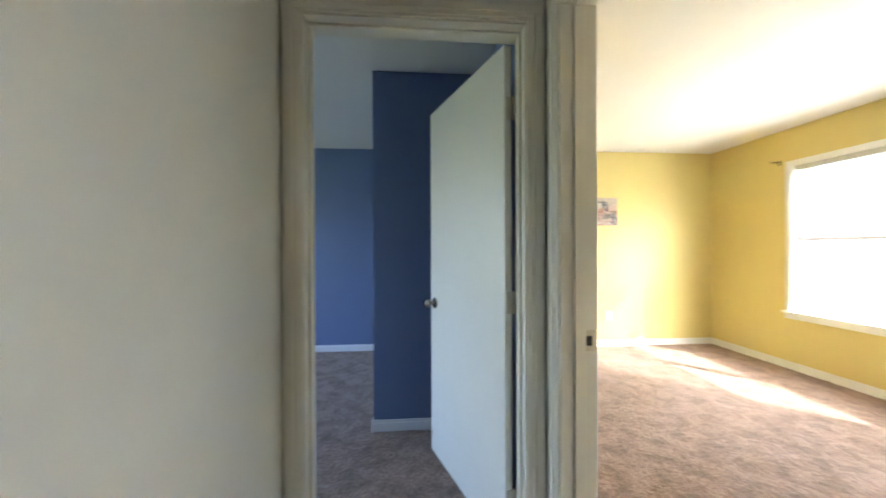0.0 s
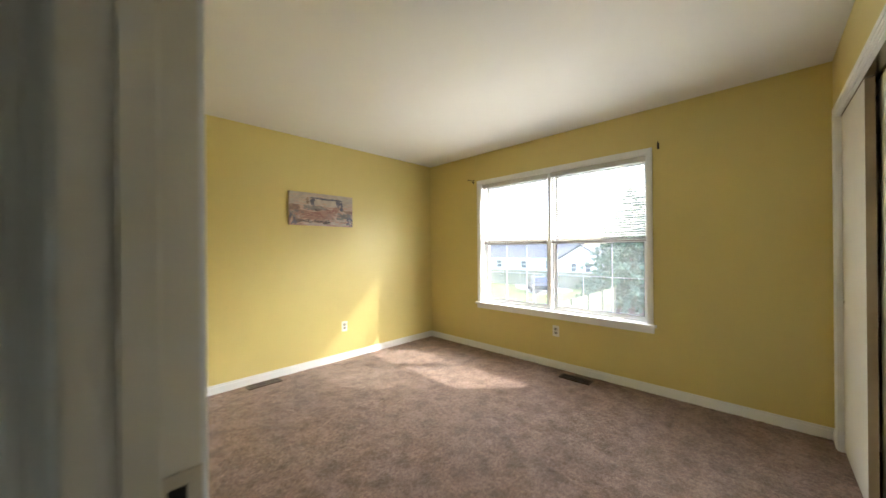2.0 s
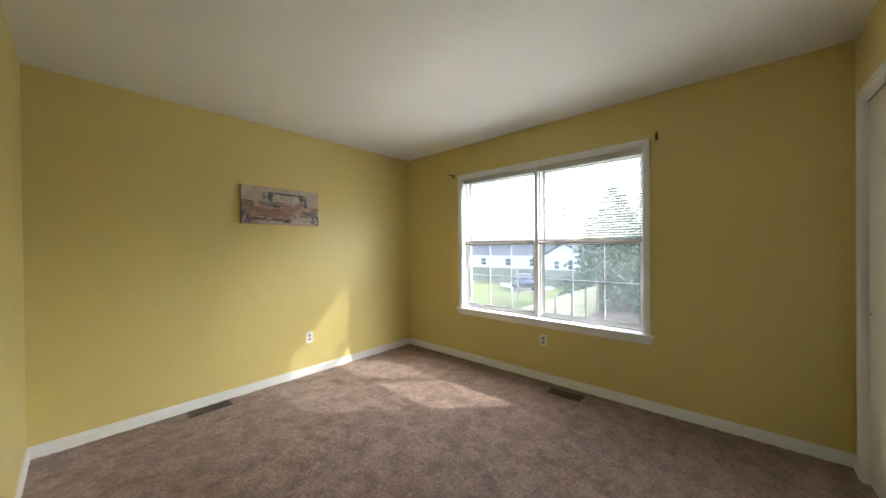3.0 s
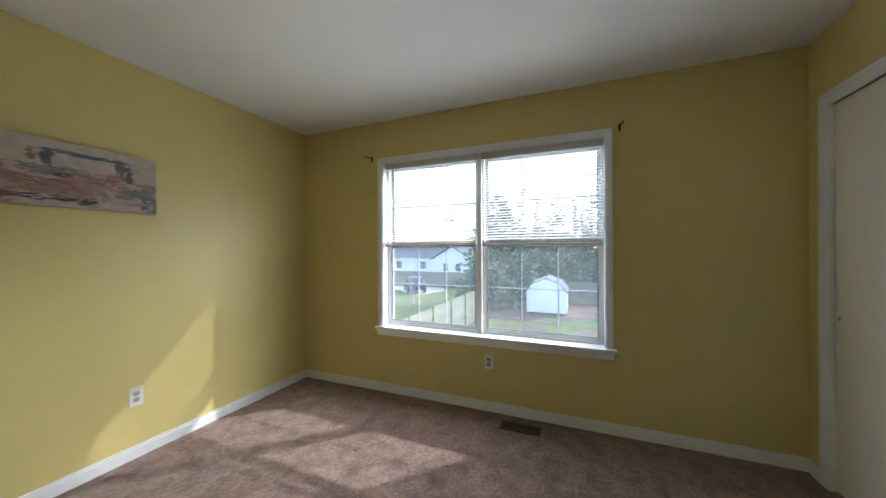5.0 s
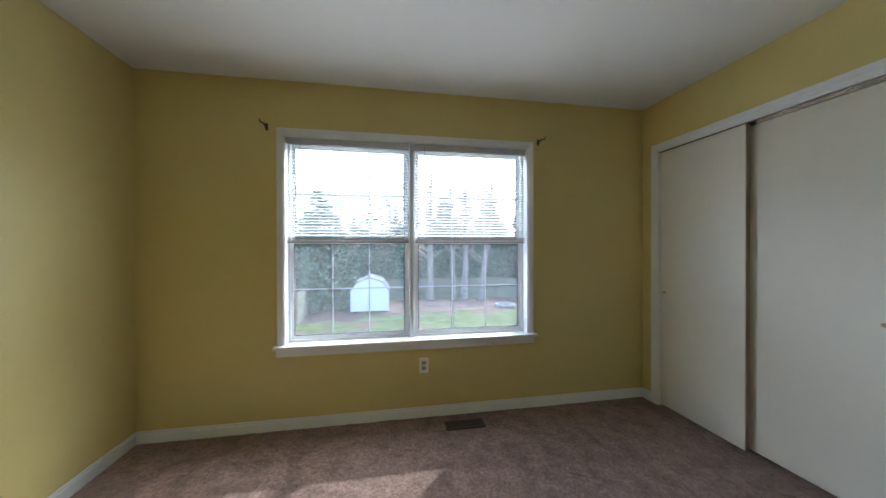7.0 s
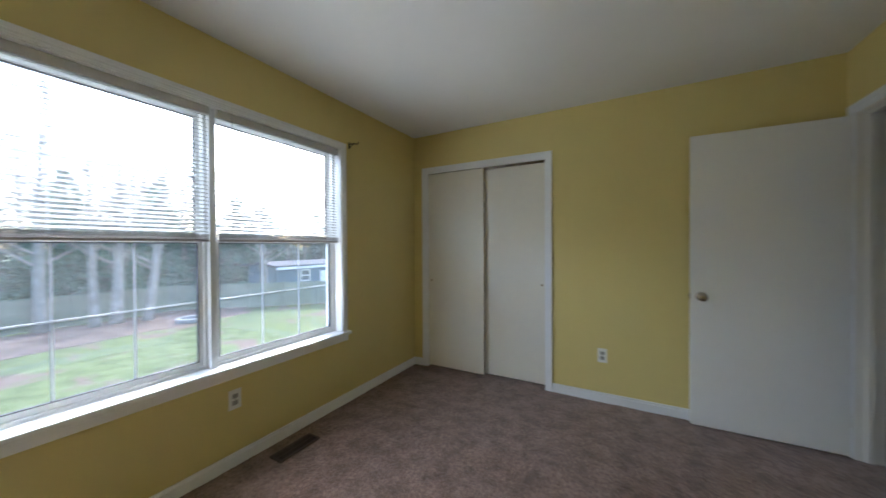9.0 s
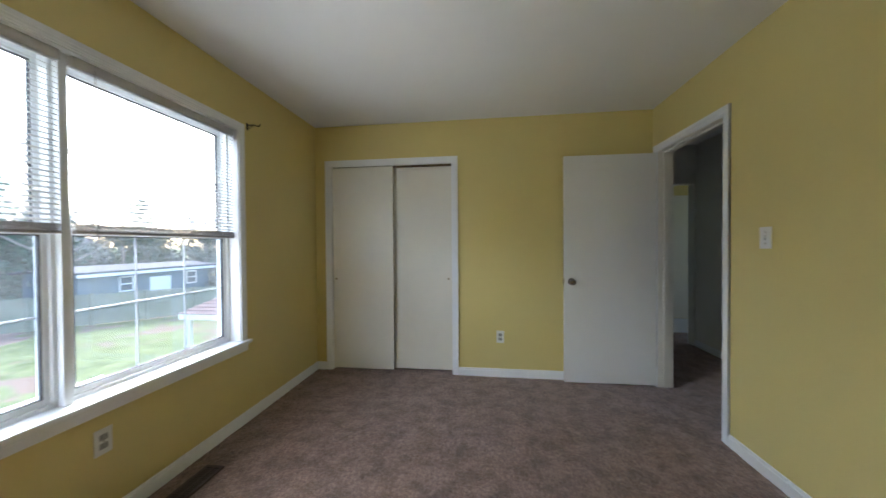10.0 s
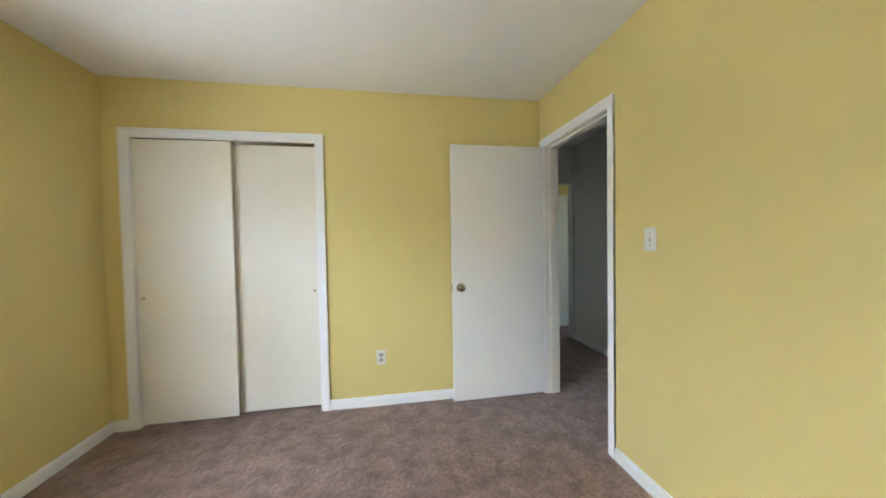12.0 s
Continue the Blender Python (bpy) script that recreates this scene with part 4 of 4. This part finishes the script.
def shed():
    root = thing("garden_shed", (24.8, 3.9, GROUND), "white gambrel garden shed on the lawn", "shed")
    x0, x1, y0, y1, e, k, r = 23.7, 26.6, 2.68, 5.15, GROUND + 1.42, GROUND + 1.98, GROUND + 2.3
    ym = (y0 + y1) / 2
    prof = [(y0, GROUND + 0.12), (y0, e), (y0 + 0.38, k), (ym, r), (y1 - 0.38, k), (y1, e), (y1, GROUND + 0.12)]
    bm = bmesh.new()
    a = [bm.verts.new((x0, y, z)) for y, z in prof]
    c = [bm.verts.new((x1, y, z)) for y, z in prof]
    bm.faces.new(a)
    bm.faces.new(list(reversed(c)))
    for i in range(len(prof)):
        j = (i + 1) % len(prof)
        bm.faces.new((a[i], c[i], c[j], a[j]))
    part("body", bm, SHED_WHITE, root)
    for i in (1, 2, 3, 4):
        (ya, za), (yb, zb) = prof[i], prof[i + 1]
        d = Vector((0, yb - ya, zb - za))
        up = Vector((1, 0, 0)).cross(d).normalized()
        bm = bmesh.new()
        q = [Vector((xx, ya, za)) + d * s for xx, s in ((x0 - 0.1, -0.06), (x1 + 0.1, -0.06), (x1 + 0.1, 1.04), (x0 - 0.1, 1.04))]
        lo = [bm.verts.new(p + up * 0.01) for p in q]
        hi = [bm.verts.new(p + up * 0.05) for p in q]
        bm.faces.new(hi)
        bm.faces.new(list(reversed(lo)))
        for s in range(4):
            bm.faces.new((lo[s], lo[(s + 1) % 4], hi[(s + 1) % 4], hi[s]))
        part("roof_slope", bm, SHED_ROOF, root)
    for y in (ym - 0.62, ym + 0.02):
        d = one("shed_door", [(x0 - 0.03, y, GROUND + 0.18, x0, y + 0.6, GROUND + 1.36)], SHED_WHITE, root, bevel=0.008)
    one("trim_board", [(x0 - 0.025, y0, e - 0.02, x0 - 0.001, y1, e + 0.06)], SHED_WHITE, root)
    for y in (y0 + 0.3, y1 - 0.3):
        one("skid", [(x0 - 0.05, y - 0.08, GROUND, x1, y + 0.08, GROUND + 0.12)], DARK_BARK, root)


shed()


def window_unit(root, x, y, z, w, h, face, mat_pane):
    """A small far window on a wall that faces -x: frame with a pane."""
    bm = bmesh.new()
    for q in ((-w / 2, -h / 2, w / 2, -h / 2 + 0.09), (-w / 2, h / 2 - 0.09, w / 2, h / 2), (-w / 2, -h / 2, -w / 2 + 0.09, h / 2), (w / 2 - 0.09, -h / 2, w / 2, h / 2), (-w / 2, -0.035, w / 2, 0.035)):
        box(bm, x - 0.05, y + q[0], z + q[1], x + 0.01, y + q[2], z + q[3])
    f = part("window_frame", bm, SHED_WHITE, root)
    bm = bmesh.new()
    box(bm, x - 0.02, y - w / 2 + 0.05, z - h / 2 + 0.05, x - 0.005, y + w / 2 - 0.05, z + h / 2 - 0.05)
    part("pane", bm, mat_pane).parent = f


DARK_PANE = material("dark_window_pane", (0.10, 0.12, 0.14), 0.1, 0.1)


def gable_house(name, x0, x1, y0, y1, eave, ridge, wall_mat, roof_mat, along, label, category, windows=(), doors=()):
    """A house volume with thick walls as one body, a pitched roof with overhang, windows and doors on its -x side."""
    root = thing(name, (x0, y0, GROUND), label, category)
    bm = bmesh.new()
    if along == "y":
        xm = (x0 + x1) / 2
        prof = [(x0, GROUND), (x0, eave), (xm, ridge), (x1, eave), (x1, GROUND)]
        a = [bm.verts.new((x, y0, z)) for x, z in prof]
        c = [bm.verts.new((x, y1, z)) for x, z in prof]
    else:
        ym = (y0 + y1) / 2
        prof = [(y0, GROUND), (y0, eave), (ym, ridge), (y1, eave), (y1, GROUND)]
        a = [bm.verts.new((x0, y, z)) for y, z in prof]
        c = [bm.verts.new((x1, y, z)) for y, z in prof]
    bm.faces.new(a)
    bm.faces.new(list(reversed(c)))
    for i in range(5):
        j = (i + 1) % 5
        bm.faces.new((a[i], c[i], c[j], a[j]))
    part("wall", bm, wall_mat, root)
    for i in (1, 2):
        (ua, za), (ub, zb) = prof[i], prof[i + 1]
        bm = bmesh.new()
        over = 0.4
        du, dz = ub - ua, zb - za
        ln = math.hypot(du, dz)
        nu, nz = -dz / ln, du / ln
        lo_u, lo_z = (ua - du / ln * over, za - dz / ln * over) if i == 1 else (ua, za)
        hi_u, hi_z = (ub, zb) if i == 1 else (ub + du / ln * over, zb + dz / ln * over)
        e0, e1 = (y0 - over, y1 + over) if along == "y" else (x0 - over, x1 + over)
        ring = []
        for t in (0.02, 0.16):
            for uu, zz, ee in ((lo_u, lo_z, e0), (hi_u, hi_z, e0), (hi_u, hi_z, e1), (lo_u, lo_z, e1)):
                u, z = uu + nu * t, zz + nz * t
                ring.append(bm.verts.new((u, ee, z) if along == "y" else (ee, u, z)))
        for f in ((0, 1, 2, 3), (7, 6, 5, 4), (0, 4, 5, 1), (1, 5, 6, 2), (2, 6, 7, 3), (3, 7, 4, 0)):
            bm.faces.new([ring[k] for k in f])
        part("roof", bm, roof_mat, root)
    one("fascia", [(x0 - 0.45, y0 - 0.3, eave - 0.22, x0 - 0.38, y1 + 0.3, eave - 0.02)], SHED_WHITE, root)
    for y, z, w, h in windows:
        window_unit(root, x0, y, z, w, h, -1, DARK_PANE)
    for y, w, h in doors:
        one("house_door", [(x0 - 0.04, y - w / 2, GROUND + 0.1, x0 + 0.01, y + w / 2, GROUND + 0.1 + h)], SHED_WHITE, root, bevel=0.01)
    return root


gable_house("outbuilding", 27.0, 31.0, -22.2, -12.8, GROUND + 2.62, GROUND + 2.86, BLUE_SIDING, GREY_ROOF, "y",
            "low blue-grey garden building behind the fence", "outbuilding",
            [(-15.5, GROUND + 1.75, 0.95, 1.05), (-20.5, GROUND + 1.75, 0.95, 1.05)], [(-17.9, 1.6, 1.95)])
gable_house("neighbour_house", 50.0, 60.0, 22.5, 40.0, GROUND + 2.7, GROUND + 5.2, HOUSE_SIDING, GREY_ROOF, "y",
            "white single-storey neighbour house with a grey roof", "house", [(25.5, -1.4, 1.2, 1.3), (30.0, -1.4, 1.2, 1.3), (35.0, -1.4, 1.2, 1.3)], [(27.8, 1.0, 2.0)])
gable_house("neighbour_house_wing", 47.0, 60.0, 16.2, 22.4, GROUND + 2.7, GROUND + 4.6, HOUSE_SIDING, GREY_ROOF, "x",
            "white gabled wing of the neighbour house", "house", [(18.3, -1.5, 0.9, 1.3), (20.3, -1.5, 0.9, 1.3)])
gable_house("brick_house", 62.0, 72.0, 44.0, 62.0, GROUND + 2.8, GROUND + 5.6, BRICK, GREY_ROOF, "y",
            "pinkish brick house beyond the neighbour's yard", "house", [(47.0, -1.4, 1.3, 1.3), (52.0, -1.4, 1.3, 1.3), (57.0, -1.4, 1.3, 1.3)])
gable_house("grey_house", 52.0, 62.0, -34.0, -19.0, GROUND + 2.9, GROUND + 5.6, material("grey_siding", (0.42, 0.42, 0.45), 0.6, 0.05, 0.5, 6.0), GREY_ROOF, "y",
            "grey house far behind the woods", "house", [(-30.0, -1.2, 1.2, 1.3), (-24.0, -1.2, 1.2, 1.3)])


def pavilion():
    """A small open garden shelter: white posts and eaves, a hipped shingle roof with a cupola."""
    cx, cy, s, ez = 11.4, -6.5, 1.05, -1.02
    root = thing("garden_shelter", (cx, cy, GROUND), "small white garden shelter with a reddish shingle roof", "garden shelter")
    for px in (-1, 1):
        for py in (-1, 1):
            one("post", [(cx + px * (s - 0.2) - 0.06, cy + py * (s - 0.2) - 0.06, GROUND, cx + px * (s - 0.2) + 0.06, cy + py * (s - 0.2) + 0.06, ez)], SHED_WHITE, root, bevel=0.01)
    bm = bmesh.new()
    for q in ((-s, -s, s, -s + 0.05), (-s, s - 0.05, s, s), (-s, -s + 0.05, -s + 0.05, s - 0.05), (s - 0.05, -s + 0.05, s, s - 0.05)):
        box(bm, cx + q[0], cy + q[1], ez - 0.08, cx + q[2], cy + q[3], ez + 0.1)
    part("eave", bm, SHED_WHITE, root)
    for k in range(4):
        bm = bmesh.new()
        rows = 7
        for j in range(rows):
            a, b = s * 1.03 * (1 - j / rows), s * 1.03 * (1 - (j + 1) / rows)
            za, zb = ez + 0.10 + 0.6 * j / rows + 0.02, ez + 0.10 + 0.6 * (j + 1) / rows
            v = [bm.verts.new(p) for p in ((-a, -a, za), (a, -a, za), (b, -b, zb), (-b, -b, zb), (-a, -a, za - 0.02), (a, -a, za - 0.02))]
            bm.faces.new(v[:4])
            bm.faces.new((v[4], v[5], v[1], v[0]))
        bmesh.ops.transform(bm, matrix=pose(cx, cy, 0, 0, 0, 90 * k), verts=bm.verts)
        part("roof_slope", bm, RED_SHINGLE, root)
    one("cupola", [(cx - 0.2, cy - 0.2, ez + 0.6, cx + 0.2, cy + 0.2, ez + 0.9)], SHED_WHITE, root, bevel=0.02)
    one("bench", [(cx - 0.8, cy - 0.8, GROUND + 0.38, cx + 0.8, cy - 0.5, GROUND + 0.45), (cx - 0.8, cy - 0.8, GROUND, cx - 0.7, cy - 0.6, GROUND + 0.38), (cx + 0.7, cy - 0.8, GROUND, cx + 0.8, cy - 0.6, GROUND + 0.38)], STONE, root)


pavilion()


def clump_quads(rng, centre, radius, count, size, verts, faces, flat=0.6):
    """Small leaf cards strewn in a flattened cloud."""
    c = np.array(centre)
    for _ in range(count):
        d = rng.normal(size=3)
        d /= np.linalg.norm(d)
        p = c + d * radius * rng.uniform(0.3, 1.0) * np.array((1, 1, flat))
        u = rng.normal(size=3)
        u /= np.linalg.norm(u)
        v = np.cross(u, rng.normal(size=3))
        v /= np.linalg.norm(v)
        k = size * rng.uniform(0.6, 1.3)
        base = len(verts)
        verts += [tuple(p - u * k), tuple(p + v * k * 0.45), tuple(p + u * k), tuple(p - v * k * 0.45)]
        faces.append((base, base + 1, base + 2, base + 3))


def evergreen(x, y, height, radius, seed, label):
    """A broad spruce: trunk, and a crown of drooping sprays in uneven tiers."""
    rng = np.random.default_rng(seed)
    root = thing("evergreen_tree", (x, y, GROUND), label, "tree", "evergreen trees")
    bm = bmesh.new()
    tube(bm, [(x, y, GROUND), (x + 0.03, y, GROUND + height * 0.4), (x, y + 0.05, GROUND + height * 0.97)], [0.24, 0.15, 0.03], 8)
    part("trunk", bm, DARK_BARK, root, smooth=True)
    verts, faces = [], []
    z = 0.45
    while z < height:
        f = z / height
        r = radius * (1 - f) ** 0.72 * (0.75 + 0.45 * min(1.0, f * 5 + 0.4))
        n = max(5, int(15 * (1 - f) + 4))
        for i in range(n):
            a = 2 * math.pi * (i + rng.uniform(-0.4, 0.4)) / n
            ln = r * rng.uniform(0.72, 1.12)
            steps = max(2, int(ln / 0.32))
            for s in range(1, steps + 1):
                t = s / steps
                p = (x + math.cos(a) * ln * t, y + math.sin(a) * ln * t, GROUND + z + 0.22 * math.sin(t * 2.2) - 0.30 * t * t * ln * 0.5 + rng.uniform(-0.08, 0.08))
                clump_quads(rng, p, 0.27, 12, 0.17, verts, faces, 0.5)
        z += 0.40 + 0.1 * rng.uniform()
    quads("crown", verts, faces, NEEDLE, root)


evergreen(26.6, 7.7, 8.2, 3.4, 4, "broad dark green spruce beside the shed")
evergreen(32.0, 1.6, 4.6, 2.3, 6, "dark evergreen behind the fence")
evergreen(33.0, 4.6, 5.0, 2.4, 7, "dark evergreen behind the shed")

for tx, ty, th, tr, ts in ((36.0, -3.2, 9.5, 2.7, 21), (39.0, -9.5, 10.5, 3.0, 22), (35.0, -14.0, 9.0, 2.6, 23), (41.0, -20.5, 10.0, 2.8, 24), (34.5, -7.6, 7.0, 2.2, 25), (44.0, -31.0, 10.0, 3.0, 26)):
    evergreen(tx, ty, th, tr, ts, "tall dull green evergreen in the woods behind the fence")


def bare_tree(x, y, height, r, seed, label, lean=(0.0, 0.0), mat=None, name="bare_tree"):
    """A tall leafless tree: tapered trunk, limbs and twigs."""
    rng = random.Random(seed)
    root = thing(name, (x, y, GROUND), label, "tree", "bare trees" if name == "bare_tree" else "")
    pts = [(x + lean[0] * t + 0.12 * math.sin(3 * t + seed), y + lean[1] * t + 0.12 * math.sin(2.3 * t + seed), GROUND + height * t) for t in (0, 0.04, 0.2, 0.45, 0.7, 1.0)]
    bm = bmesh.new()
    tube(bm, pts, [r * 1.35, r * 1.05, r * 0.9, r * 0.7, r * 0.4, r * 0.08], 10)
    part("trunk", bm, mat or BARK, root, smooth=True)
    bm = bmesh.new()
    for k in range(30):
        t = 0.24 + 0.0247 * k
        base = Vector((x + lean[0] * t, y + lean[1] * t, GROUND + height * t))
        a = rng.uniform(0, 6.28)
        ln = height * 0.24 * (1.25 - t) * rng.uniform(0.8, 1.4)
        mid = base + Vector((math.cos(a) * ln * 0.5, math.sin(a) * ln * 0.5, ln * 0.35))
        end = base + Vector((math.cos(a + 0.2) * ln, math.sin(a + 0.2) * ln, ln * 0.9))
        tube(bm, [base, mid, end], [r * 0.28 * (1.2 - t), r * 0.18 * (1.2 - t), r * 0.04], 6)
        for j in range(5):
            s = 0.35 + 0.13 * j
            q = base.lerp(end, s)
            b = a + rng.uniform(-1.3, 1.3)
            e = q + Vector((math.cos(b), math.sin(b), rng.uniform(0.3, 1.1))) * ln * 0.35
            tube(bm, [q, e], [r * 0.06, r * 0.015], 4)
    part("limbs", bm, mat or BARK, root)


bare_tree(28.0, -0.8, 13.0, 0.26, 1, "tall grey-barked tree at the back fence", (0.4, -0.1))
bare_tree(27.2, -2.55, 12.5, 0.20, 2, "tall grey-barked tree at the back fence", (0.3, 0.5))
bare_tree(27.4, -3.35, 13.5, 0.25, 3, "tall grey-barked tree at the back fence", (0.5, -0.2))
bare_tree(27.0, -4.45, 12.5, 0.23, 4, "tall grey-barked tree leaning at the back fence", (0.2, -1.5))
bare_tree(25.4, -10.6, 12.0, 0.25, 5, "tall grey-barked tree behind the lawn", (0.2, 0.2))
bare_tree(24.0, 13.8, 2.6, 0.10, 6, "small pale bare tree on the neighbour's lawn", (0.1, 0.1), BARK, "small_tree")


def woods():
    """Far woodland: many trunks and thin foliage, as one mass each."""
    rng = np.random.default_rng(11)
    bm = bmesh.new()
    verts, faces = [], []
    for k in range(150):
        a = rng.uniform(-66, 16)
        d = rng.uniform(33, 62)
        x, y = 2 + d * math.cos(radians(a)), 2 + d * math.sin(radians(a))
        if 46 < x and 14 < y or (25.5 < x < 33 and -24 < y < -11.5):
            continue
        h = rng.uniform(7, 16)
        tube(bm, [(x, y, GROUND), (x + rng.uniform(-.3, .3), y + rng.uniform(-.3, .3), GROUND + h * 0.6), (x + rng.uniform(-.8, .8), y + rng.uniform(-.8, .8), GROUND + h)], [0.16, 0.09, 0.02], 5)
        for j in range(16):
            t = rng.uniform(0.25, 0.97)
            b = rng.uniform(0, 6.28)
            q = Vector((x, y, GROUND + h * t))
            tube(bm, [q, q + Vector((math.cos(b) * 1.6, math.sin(b) * 1.6, 1.3)) * rng.uniform(0.5, 1.2)], [0.05, 0.012], 4)
        for j in range(int(rng.integers(12, 22))):
            p = (x + rng.normal() * 2.2, y + rng.normal() * 2.2, GROUND + rng.uniform(0.3, 9.0) * rng.uniform(0.3, 1.0))
            clump_quads(rng, p, rng.uniform(0.7, 1.5), 30, 0.22, verts, faces, 0.8)
    tagged(part("woods_trunks", bm, BARK), "bare grey trunks of the far woods", "woods", kind="stuff")
    tagged(quads("woods_undergrowth", verts, faces, WOOD_LEAF), "dull green undergrowth of the far woods", "woods", kind="stuff")


woods()


def car(x, y, turn):
    root = thing("parked_car", (0, 0, 0), "dark blue car parked on the driveway", "car")
    prof = [(-2.1, 0.35), (-2.15, 0.75), (-1.9, 0.95), (-1.3, 1.0), (-0.75, 1.42), (0.8, 1.45), (1.5, 1.02), (2.1, 0.92), (2.15, 0.4)]
    bm = bmesh.new()
    a = [bm.verts.new((u, -0.85 if z < 1.1 else -0.68, z)) for u, z in prof]
    c = [bm.verts.new((u, 0.85 if z < 1.1 else 0.68, z)) for u, z in prof]
    bm.faces.new(a)
    bm.faces.new(list(reversed(c)))
    for i in range(len(prof)):
        j = (i + 1) % len(prof)
        bm.faces.new((a[i], c[i], c[j], a[j]))
    part("body", bm, CAR_PAINT).parent = root
    bm = bmesh.new()
    box(bm, -0.68, -0.72, 1.08, 0.85, 0.72, 1.36, bevel=0.05)
    part("side_glass", bm, DARK_PANE).parent = root
    for px in (-1.3, 1.3):
        for py in (-0.82, 0.82):
            bm = bmesh.new()
            lathe(bm, [(0.2, -0.1), (0.32, -0.09), (0.33, 0.0), (0.32, 0.09), (0.2, 0.1)], Matrix.Translation((px, py, 0.33)) @ Matrix.Rotation(math.pi / 2, 4, "X"), 18)
            w = part("wheel", bm, TYRE)
            w.parent = root
    root.matrix_basis = pose(x, y, GROUND + 0.02, 0, 0, turn)


car(31.0, 17.2, 35)

ring = thing("stone_ring", (24.2, -5.6, GROUND), "low ring of grey stones on the mulch", "fire pit")
for k in range(11):
    a = 2 * math.pi * k / 11
    bm = bmesh.new()
    box(bm, -0.17, -0.11, -0.02, 0.17, 0.11, 0.2, bevel=0.04)
    bmesh.ops.transform(bm, matrix=pose(24.2 + 0.62 * math.cos(a), -5.6 + 0.62 * math.sin(a), GROUND + 0.03, 0, 0, math.degrees(a) + 90 + 7 * math.sin(k * 5)), verts=bm.verts)
    part("stone", bm, STONE, ring)
